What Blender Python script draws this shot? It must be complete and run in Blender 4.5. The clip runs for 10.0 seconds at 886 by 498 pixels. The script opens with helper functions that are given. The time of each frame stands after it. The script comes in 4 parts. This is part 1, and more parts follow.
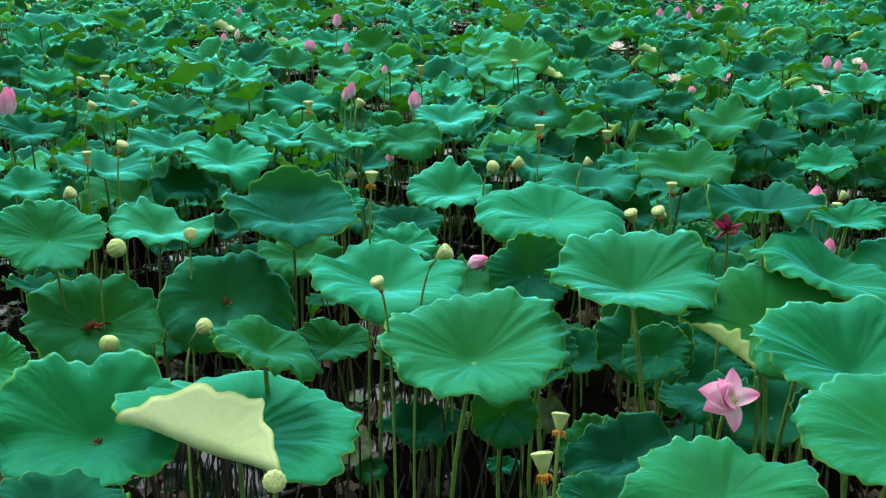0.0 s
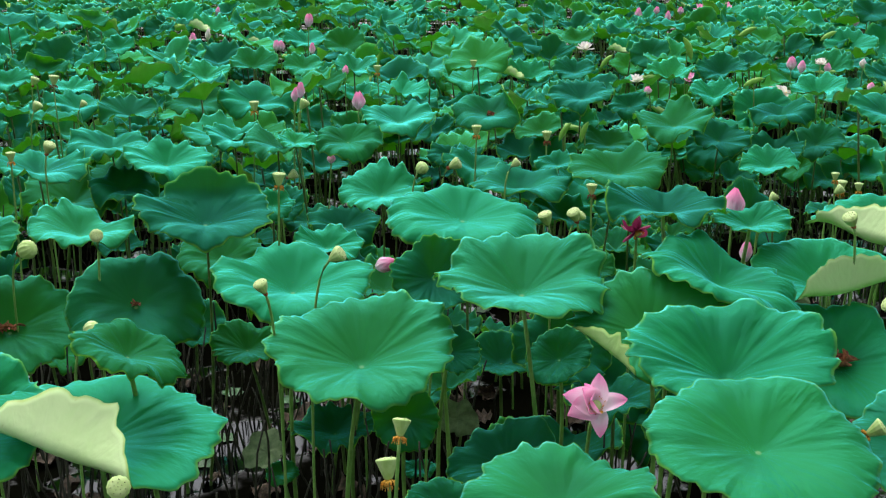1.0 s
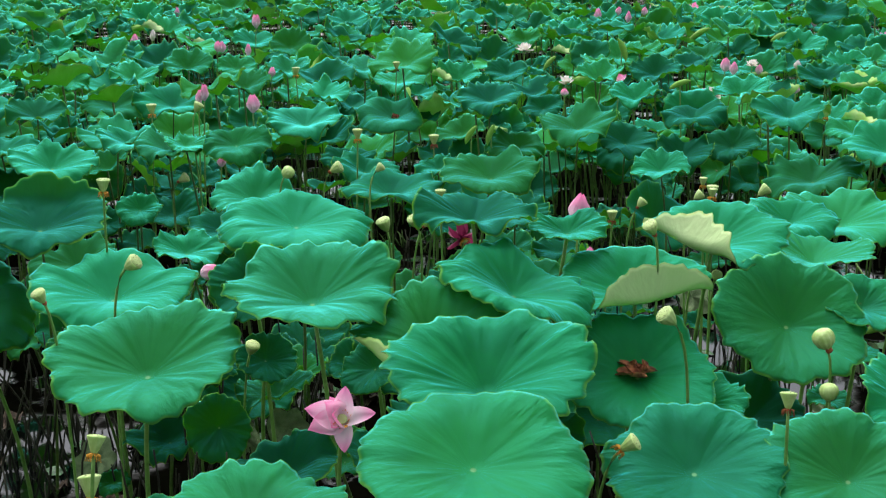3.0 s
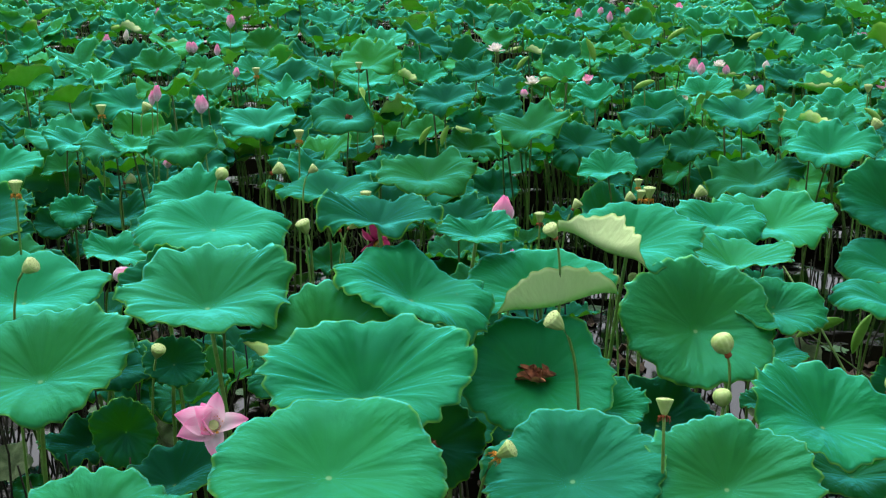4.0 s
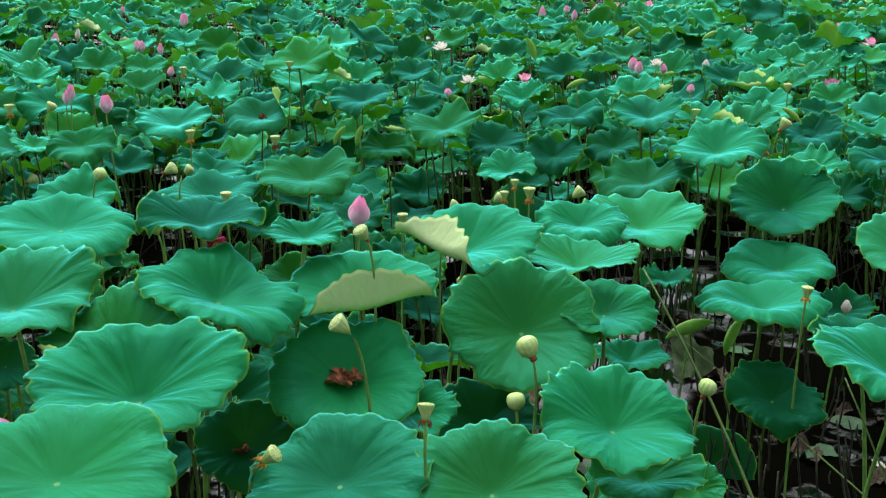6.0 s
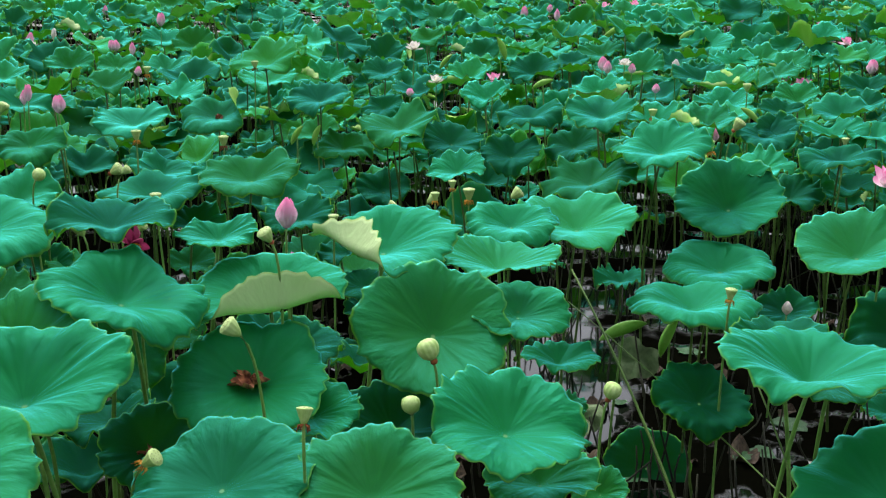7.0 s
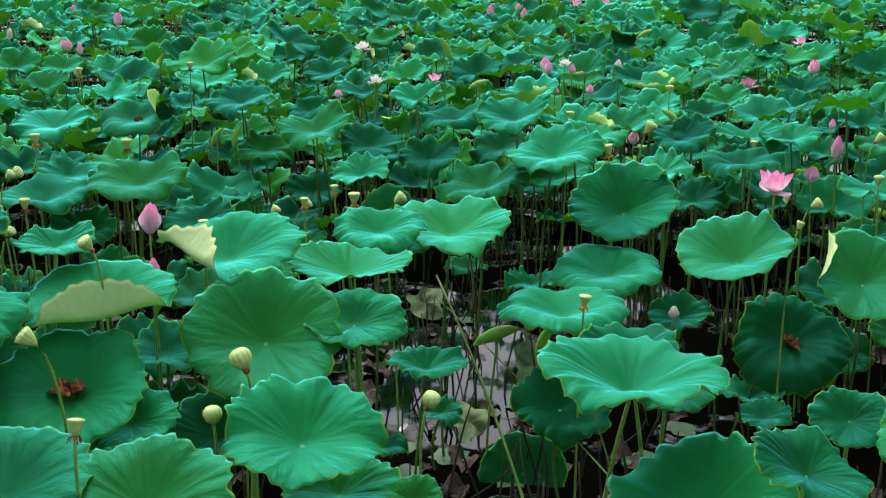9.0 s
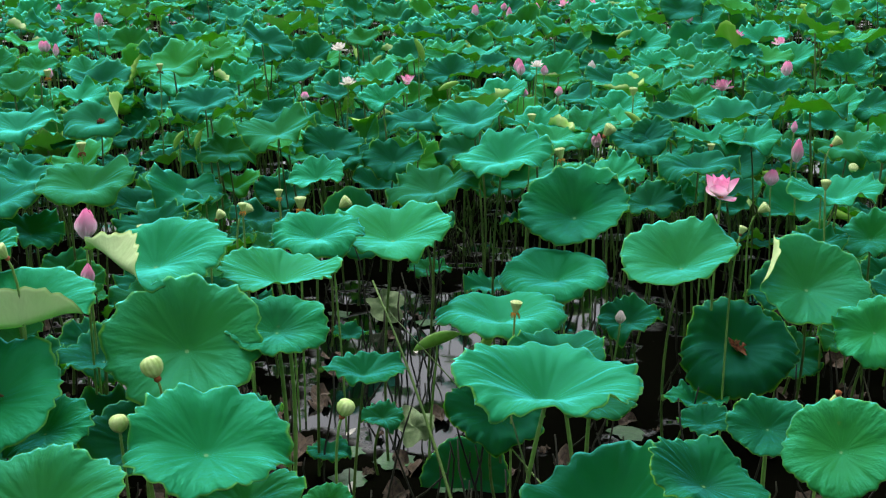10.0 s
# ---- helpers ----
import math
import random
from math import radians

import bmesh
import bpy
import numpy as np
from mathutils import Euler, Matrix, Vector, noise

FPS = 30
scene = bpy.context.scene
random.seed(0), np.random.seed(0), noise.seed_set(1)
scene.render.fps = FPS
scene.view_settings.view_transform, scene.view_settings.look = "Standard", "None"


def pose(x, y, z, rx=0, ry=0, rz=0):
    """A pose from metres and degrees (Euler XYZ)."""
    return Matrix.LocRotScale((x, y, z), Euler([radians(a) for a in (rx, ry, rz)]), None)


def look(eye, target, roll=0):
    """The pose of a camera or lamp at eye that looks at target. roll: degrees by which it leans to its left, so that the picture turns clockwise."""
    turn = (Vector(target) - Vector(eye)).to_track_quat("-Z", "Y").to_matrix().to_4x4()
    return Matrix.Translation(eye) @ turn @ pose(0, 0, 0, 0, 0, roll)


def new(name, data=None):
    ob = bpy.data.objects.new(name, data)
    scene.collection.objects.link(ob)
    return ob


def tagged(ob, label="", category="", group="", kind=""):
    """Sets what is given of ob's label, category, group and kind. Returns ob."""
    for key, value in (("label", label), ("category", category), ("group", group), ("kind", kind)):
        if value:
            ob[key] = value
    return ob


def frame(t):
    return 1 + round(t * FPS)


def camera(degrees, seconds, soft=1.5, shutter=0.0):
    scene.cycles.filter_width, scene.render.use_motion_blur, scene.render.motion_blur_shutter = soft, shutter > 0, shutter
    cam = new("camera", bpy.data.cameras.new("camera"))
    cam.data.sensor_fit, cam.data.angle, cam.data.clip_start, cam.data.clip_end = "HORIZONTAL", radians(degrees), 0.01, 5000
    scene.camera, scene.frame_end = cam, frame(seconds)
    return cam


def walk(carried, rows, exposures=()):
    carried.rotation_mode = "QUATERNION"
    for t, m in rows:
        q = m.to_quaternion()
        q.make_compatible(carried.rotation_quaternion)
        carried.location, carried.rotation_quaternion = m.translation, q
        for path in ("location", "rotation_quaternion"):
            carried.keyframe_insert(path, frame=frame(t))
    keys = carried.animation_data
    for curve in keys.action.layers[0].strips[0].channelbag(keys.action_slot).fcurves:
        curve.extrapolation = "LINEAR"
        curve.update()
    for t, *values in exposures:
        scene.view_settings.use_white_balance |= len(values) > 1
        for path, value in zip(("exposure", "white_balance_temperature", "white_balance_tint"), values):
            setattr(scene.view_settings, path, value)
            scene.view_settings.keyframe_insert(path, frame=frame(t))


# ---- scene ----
cam = camera(40.0, 10.0, soft=1.2)
METRES, EYE, TILT, LEAN, TURN = 2.85, 2.1, -14.3, 0.0, 0.0
ROWS = [
    (0, 0.0000, 0.0000, 0.0000, 0.000, 0.000, 0.000),
    (0.5, 0.0563, 0.0040, 0.0020, 0.073, -0.015, -0.030),
    (1, 0.1165, 0.0091, 0.0036, 0.164, -0.035, -0.070),
    (1.5, 0.1728, 0.0100, 0.0060, 0.250, -0.045, -0.069),
    (2, 0.2296, 0.0184, 0.0088, 0.318, -0.039, -0.087),
    (2.5, 0.2800, 0.0247, 0.0110, 0.376, -0.051, -0.095),
    (4, 0.4375, 0.0467, 0.0162, 0.625, -0.053, -0.135),
    (4.5, 0.4856, 0.0503, 0.0167, 0.691, -0.075, -0.151),
    (5, 0.5359, 0.0521, 0.0182, 0.752, -0.108, -0.165),
    (5.5, 0.5834, 0.0558, 0.0194, 0.849, -0.122, -0.150),
    (7, 0.7303, 0.0651, 0.0248, 1.115, -0.213, -0.199),
    (7.5, 0.7760, 0.0677, 0.0276, 1.203, -0.250, -0.190),
    (8, 0.8242, 0.0692, 0.0308, 1.277, -0.291, -0.181),
    (8.5, 0.8683, 0.0703, 0.0340, 1.369, -0.336, -0.192),
    (9, 0.9154, 0.0704, 0.0374, 1.458, -0.379, -0.222),
    (9.5, 0.9578, 0.0726, 0.0423, 1.553, -0.429, -0.222),
    (10, 1.0036, 0.0744, 0.0478, 1.662, -0.484, -0.231),
]
walk(cam, [(t, pose(0, 0, EYE, TILT, LEAN, TURN) @ pose(METRES * x, METRES * y, METRES * z, 90 + pitch, roll, yaw)) for t, x, y, z, yaw, pitch, roll in ROWS])

# ---- light ----
world = bpy.data.worlds.new("sky")
scene.world = world
world.use_nodes = True
_nt = world.node_tree
_sky = _nt.nodes.new("ShaderNodeTexSky")
_sky.sky_type = 'NISHITA'
_sky.sun_disc = False
_sky.sun_elevation = radians(63)
_sky.sun_rotation = radians(-21)
_sky.dust_density = 4.0
_haze = _nt.nodes.new("ShaderNodeHueSaturation")
_haze.inputs["Saturation"].default_value = 0.35
_nt.links.new(_sky.outputs[0], _haze.inputs["Color"])
_nt.links.new(_haze.outputs[0], _nt.nodes["Background"].inputs[0])
_nt.nodes["Background"].inputs[1].default_value = 0.15
sun = new("sun", bpy.data.lights.new("sun", 'SUN'))
sun.data.energy, sun.data.angle, sun.data.color = 1.5, radians(75), (1.0, 0.97, 0.93)
sun.matrix_world = look((-5, 13, 28), (0, 0, 0))
scene.view_settings.exposure = 0.72


# ---- materials ----
class Nodes:
    """A small hand for building node materials."""

    def __init__(self, name):
        self.mat = bpy.data.materials.new(name)
        self.mat.use_nodes = True
        self.tree = self.mat.node_tree
        self.bsdf = self.tree.nodes["Principled BSDF"]
        self.out = self.tree.nodes["Material Output"]

    def add(self, kind, **inputs):
        n = self.tree.nodes.new("ShaderNode" + kind)
        for k, v in inputs.items():
            self.set(n.inputs[k.replace("_", " ")], v)
        return n

    def set(self, socket, v):
        if isinstance(v, bpy.types.NodeSocket):
            self.tree.links.new(v, socket)
        else:
            socket.default_value = v

    def math(self, op, a, b=0.0, c=0.0):
        n = self.tree.nodes.new("ShaderNodeMath")
        n.operation = op
        for i, v in enumerate((a, b, c)):
            self.set(n.inputs[i], v)
        return n.outputs[0]

    def step(self, v, lo, hi):
        n = self.add("MapRange")
        n.interpolation_type = 'SMOOTHSTEP'
        for i, q in enumerate((v, lo, hi, 0.0, 1.0)):
            self.set(n.inputs[i], q)
        return n.outputs[0]

    def noise(self, scale, detail=4.0, vec=None, rough=0.55):
        n = self.add("TexNoise", Scale=scale, Detail=detail, Roughness=rough)
        if vec is None:
            vec = self.obj()
        self.set(n.inputs["Vector"], vec)
        return n.outputs[0]

    def obj(self):
        """Object coordinates, shifted by each object's own random number."""
        co = self.add("TexCoord").outputs["Object"]
        rnd = self.math('MULTIPLY', self.add("ObjectInfo").outputs["Random"], 37.0)
        v = self.tree.nodes.new("ShaderNodeVectorMath")
        self.set(v.inputs[0], co)
        self.set(v.inputs[1], rnd)
        return v.outputs[0]

    def mix(self, fac, a, b):
        n = self.tree.nodes.new("ShaderNodeMix")
        n.data_type = 'RGBA'
        for i, v in ((0, fac), (6, a), (7, b)):
            if not isinstance(v, bpy.types.NodeSocket) and i > 0:
                v = (*v, 1.0)
            self.set(n.inputs[i], v)
        return n.outputs[2]

    def bump(self, height, strength, distance=0.01):
        n = self.add("Bump", Strength=strength, Distance=distance, Height=height)
        self.set(self.bsdf.inputs["Normal"], n.outputs[0])
        return n.outputs[0]

    def finish(self, color, rough, spec=0.5, translucent=None, amount=0.0):
        self.set(self.bsdf.inputs["Base Color"], color if isinstance(color, bpy.types.NodeSocket) else (*color, 1.0))
        self.set(self.bsdf.inputs["Roughness"], rough)
        self.set(self.bsdf.inputs["Specular IOR Level"], spec)
        if amount:
            t = self.add("BsdfTranslucent")
            self.set(t.inputs[0], translucent if isinstance(translucent, bpy.types.NodeSocket) else (*translucent, 1.0))
            m = self.add("MixShader")
            self.set(m.inputs[0], amount)
            self.set(m.inputs[1], self.bsdf.outputs[0])
            self.set(m.inputs[2], t.outputs[0])
            self.set(self.out.inputs[0], m.outputs[0])
        return self.mat


def leaf_material(name, deep, fresh, vein_tint, rim_tint, rough, vein_amount, glow, amount, bump, spec, sheen):
    n = Nodes(name)
    sep = n.add("SeparateXYZ")
    n.set(sep.inputs[0], n.add("TexCoord").outputs["UV"])
    u, v = sep.outputs[0], sep.outputs[1]
    # each leaf's tone: the object's colour, with shade painted in on low leaves, or a random one in the joined field
    own = n.add("SeparateColor")
    n.set(own.inputs[0], n.add("ObjectInfo").outputs["Color"])
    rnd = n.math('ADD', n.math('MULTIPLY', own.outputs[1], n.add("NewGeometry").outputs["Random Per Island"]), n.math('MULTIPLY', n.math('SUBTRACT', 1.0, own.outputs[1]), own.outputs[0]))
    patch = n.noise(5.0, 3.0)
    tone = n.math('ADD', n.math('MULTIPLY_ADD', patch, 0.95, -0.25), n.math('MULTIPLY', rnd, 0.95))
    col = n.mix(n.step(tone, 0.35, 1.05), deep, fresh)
    cool = n.math('MULTIPLY' if sheen else 'MINIMUM', n.step(n.math('FRACT', n.math('MULTIPLY', rnd, 7.3)), 0.45, 1.0), 0.6 if sheen else 0.0)
    col = n.mix(cool, col, (deep[0] * 1.5, deep[1] * 1.3, deep[2] * 1.9))
    if sheen:
        chance = n.math('FRACT', n.math('ADD', n.add("ObjectInfo").outputs["Random"], n.math('MULTIPLY', n.add("NewGeometry").outputs["Random Per Island"], 13.7)))
        lime = n.math('MULTIPLY', n.step(chance, 0.50, 0.92), n.math('ADD', 0.25, n.math('MULTIPLY', own.outputs[1], 0.75)))
        col = n.mix(lime, col, (0.055, 0.31, 0.012))
    # about twenty main veins from the hub, forked toward the rim
    main = n.math('ABSOLUTE', n.math('SINE', n.math('MULTIPLY', u, math.pi * 22)))
    fork = n.math('ABSOLUTE', n.math('SINE', n.math('MULTIPLY', u, math.pi * 44)))
    wob = n.math('MULTIPLY', n.noise(25.0, 2.0), 0.12)
    width = n.math('ADD', n.math('DIVIDE', 0.012, n.math('ADD', v, 0.05)), wob)
    line = n.math('SUBTRACT', 1.0, n.step(main, 0.0, n.math('ADD', width, 0.05)))
    line2 = n.math('MULTIPLY', n.math('SUBTRACT', 1.0, n.step(fork, 0.0, 0.16)), n.step(v, 0.5, 0.8))
    veins = n.math('MAXIMUM', line, n.math('MULTIPLY', line2, 0.5))
    col = n.mix(n.math('MULTIPLY', veins, vein_amount), col, vein_tint)
    edge = n.step(n.math('ADD', v, n.math('MULTIPLY', n.math('SUBTRACT', n.noise(14.0, 2.0), 0.5), 0.06)), 0.966, 1.0)
    col = n.mix(n.math('MULTIPLY', edge, n.math('MULTIPLY_ADD', n.noise(5.0, 2.0), 1.2, 0.1)), col, rim_tint)
    spots = n.step(n.noise(38.0, 2.0), 0.74, 0.80)
    col = n.mix(n.math('MULTIPLY', spots, 0.25), col, (0.20, 0.16, 0.03))
    hub = n.math('SUBTRACT', 1.0, n.step(v, 0.012, 0.024))
    col = n.mix(hub, col, (0.16, 0.30, 0.10))
    # soft folds run from the hub outward, broad ones and narrower ones near the rim
    turn = n.math('MULTIPLY', u, math.tau)
    comb = n.add("CombineXYZ")
    n.set(comb.inputs[0], n.math('MULTIPLY_ADD', n.math('COSINE', turn), 1.9, n.math('MULTIPLY', rnd, 50.0)))
    n.set(comb.inputs[1], n.math('MULTIPLY', n.math('SINE', turn), 1.9))
    n.set(comb.inputs[2], n.math('MULTIPLY', v, 1.1))
    fine = n.add("VectorMath")
    fine.operation = 'SCALE'
    n.set(fine.inputs[0], comb.outputs[0])
    n.set(fine.inputs["Scale"], 2.6)
    broad = n.math('MULTIPLY', n.noise(1.0, 1.5, comb.outputs[0]), n.step(v, 0.05, 0.6))
    narrow = n.math('MULTIPLY', n.noise(1.0, 2.0, fine.outputs[0]), n.step(v, 0.25, 1.0))
    crimp = n.add("VectorMath")
    crimp.operation = 'SCALE'
    n.set(crimp.inputs[0], comb.outputs[0])
    n.set(crimp.inputs["Scale"], 7.0)
    wrinkle = n.math('MULTIPLY', n.noise(1.0, 2.0, crimp.outputs[0]), n.step(v, 0.45, 1.0))
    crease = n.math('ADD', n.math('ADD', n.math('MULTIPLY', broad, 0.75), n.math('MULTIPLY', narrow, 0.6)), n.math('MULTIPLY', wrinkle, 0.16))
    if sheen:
        # fold crests tinted paler: streaky highlights painted into the leaf colour
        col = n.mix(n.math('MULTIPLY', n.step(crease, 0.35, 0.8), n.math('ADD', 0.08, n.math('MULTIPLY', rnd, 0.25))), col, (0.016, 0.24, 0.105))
    h = n.math('ADD', n.math('MULTIPLY', crease, 2.4), n.math('MULTIPLY', veins, 0.03))
    h = n.math('ADD', h, n.math('ADD', n.math('MULTIPLY', n.noise(60.0, 3.0), 0.07), n.math('MULTIPLY', n.noise(9.0, 2.0), 0.5)))
    # the blade swells softly between the veins, most toward the rim
    h = n.math('ADD', h, n.math('MULTIPLY', n.math('MULTIPLY', n.math('POWER', main, 0.6), n.step(v, 0.15, 0.8)), n.math('MULTIPLY', n.noise(6.0, 2.0), 0.14)))
    relief = n.bump(h, bump, 0.012)
    r = n.math('ADD', rough, n.math('MULTIPLY', n.math('SUBTRACT', n.noise(18.0), 0.5), 0.25))
    n.finish(col, r, spec, glow, amount)
    if sheen:
        # the waxy bloom mirrors the sky with a blue-green cast, most at a slant
        wax = n.add("BsdfGlossy", Roughness=0.42, Color=(0.09, 0.62, 0.54, 1.0))
        n.set(wax.inputs["Normal"], relief)
        slant = n.add("Fresnel", IOR=1.38)
        n.set(slant.inputs["Normal"], relief)
        under = n.out.inputs[0].links[0].from_socket
        m = n.add("MixShader")
        n.set(m.inputs[0], n.math('ADD', 0.004, n.math('MULTIPLY', slant.outputs[0], n.math('MULTIPLY', sheen, n.math('ADD', 0.4, n.math('MULTIPLY', rnd, 0.9))))))
        n.set(m.inputs[1], under)
        n.set(m.inputs[2], wax.outputs[0])
        n.set(n.out.inputs[0], m.outputs[0])
    return n.mat


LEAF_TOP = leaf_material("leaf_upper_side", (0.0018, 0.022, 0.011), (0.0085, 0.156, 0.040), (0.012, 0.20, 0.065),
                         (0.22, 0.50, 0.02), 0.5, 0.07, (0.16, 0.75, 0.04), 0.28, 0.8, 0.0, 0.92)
LEAF_BACK = leaf_material("leaf_under_side", (0.36, 0.70, 0.11), (0.74, 0.90, 0.48), (0.76, 0.90, 0.52),
                          (0.35, 0.50, 0.10), 0.6, 0.20, (0.62, 0.98, 0.16), 0.36, 0.4, 0.2, 0.0)


def plain_material(name, a, b, scale, rough, bump=0.2, spec=0.4, glow=None, amount=0.0, fine=60.0):
    n = Nodes(name)
    f = n.math('ADD', n.math('MULTIPLY', n.noise(scale, 4.0), 0.75), n.math('MULTIPLY', n.noise(fine, 2.0), 0.35))
    col = n.mix(n.step(f, 0.3, 0.8), a, b)
    n.bump(n.noise(fine, 3.0), bump, 0.004)
    return n.finish(col, rough, spec, glow, amount)


def petal_material(name, heart, tip):
    n = Nodes(name)
    sep = n.add("SeparateXYZ")
    n.set(sep.inputs[0], n.add("TexCoord").outputs["UV"])
    streak = n.math('MULTIPLY', n.math('ABSOLUTE', n.math('SINE', n.math('MULTIPLY', sep.outputs[0], math.pi * 14))), 0.12)
    f = n.step(n.math('ADD', n.math('ADD', sep.outputs[1], streak), n.math('MULTIPLY', n.math('SUBTRACT', n.noise(20.0), 0.5), 0.3)), 0.25, 1.2)
    col = n.mix(f, heart, tip)
    n.bump(n.math('MULTIPLY', streak, 4.0), 0.15, 0.002)
    return n.finish(col, 0.5, 0.3, col, 0.42)


STEM = plain_material("stem_green_brown", (0.040, 0.10, 0.016), (0.12, 0.22, 0.040), 6.0, 0.55, 0.5)
BLOOM_STEM = plain_material("stem_light_green", (0.09, 0.24, 0.04), (0.22, 0.42, 0.09), 9.0, 0.5, 0.4)
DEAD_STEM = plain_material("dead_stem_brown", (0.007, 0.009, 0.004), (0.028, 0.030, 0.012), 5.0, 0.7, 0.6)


def water_material():
    n = Nodes("pond_water")
    co = n.add("TexCoord").outputs["Object"]
    # added dull black patches stand in for dark reflections of the leaves
    dimmed = n.step(n.noise(1.6, 7.0, co, 0.55), 0.430, 0.462)
    # these stretches of water stay open and mirror the sky
    place = n.add("SeparateXYZ")
    n.set(place.inputs[0], co)
    for x, y, w, d in ((2.45, 6.2, 0.6, 1.3), (3.4, 7.2, 0.6, 0.9), (-0.8, 4.8, 0.65, 0.6)):
        a = n.math('POWER', n.math('ABSOLUTE', n.math('DIVIDE', n.math('SUBTRACT', place.outputs[0], x), w)), 2.0)
        b = n.math('POWER', n.math('ABSOLUTE', n.math('DIVIDE', n.math('SUBTRACT', place.outputs[1], y), d)), 2.0)
        ragged = n.math('ADD', n.math('ADD', a, b), n.math('MULTIPLY', n.noise(3.0, 5.0, co), 1.6))
        dimmed = n.math('MULTIPLY', dimmed, n.step(ragged, 1.25, 1.55))
    col = n.mix(dimmed, (0.0012, 0.002, 0.0016), (0.0022, 0.0024, 0.0014))
    n.bump(n.math('ADD', n.noise(4.0, 2.0, co), n.math('MULTIPLY', n.math('MULTIPLY', dimmed, n.noise(60.0, 4.0, co)), 3.0)), 0.05, 0.02)
    r = n.math('ADD', 0.05, n.math('MULTIPLY', dimmed, 0.9))
    spec = n.math('SUBTRACT', 0.5, n.math('MULTIPLY', dimmed, 0.5))
    return n.finish(col, r, spec)


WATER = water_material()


# ---- building helpers ----
def part(name, bm, material, parent, label=""):
    me = bpy.data.meshes.new(name)
    bm.to_mesh(me)
    bm.free()
    for m in (material if isinstance(material, (list, tuple)) else [material]):
        me.materials.append(m)
    ob = new(name, me)
    ob.parent = parent
    for p in me.polygons:
        p.use_smooth = True
    return tagged(ob, label) if label else ob


def tube(bm, pts, radii, sides=7, material=0):
    """A round rod along pts, closed at both ends."""
    rings = []
    for i, p in enumerate(pts):
        d = (pts[min(i + 1, len(pts) - 1)] - pts[max(i - 1, 0)]).normalized()
        a = d.orthogonal().normalized() if abs(d.z) < 0.9 else d.cross(Vector((0, 1, 0))).normalized()
        b = d.cross(a)
        rings.append([bm.verts.new(p + radii[i] * (math.cos(k * math.tau / sides) * a + math.sin(k * math.tau / sides) * b)) for k in range(sides)])
    for r0, r1 in zip(rings, rings[1:]):
        for k in range(sides):
            bm.faces.new((r0[k], r0[(k + 1) % sides], r1[(k + 1) % sides], r1[k])).material_index = material
    bm.faces.new(rings[0][::-1]).material_index = material
    bm.faces.new(rings[-1]).material_index = material


def bent(a, b, sag, steps=8):
    """Points from a to b that bow sideways by sag."""
    d = b - a
    return [a + d * (i / steps) + sag * (4 * (i / steps) * (1 - i / steps)) for i in range(steps + 1)]


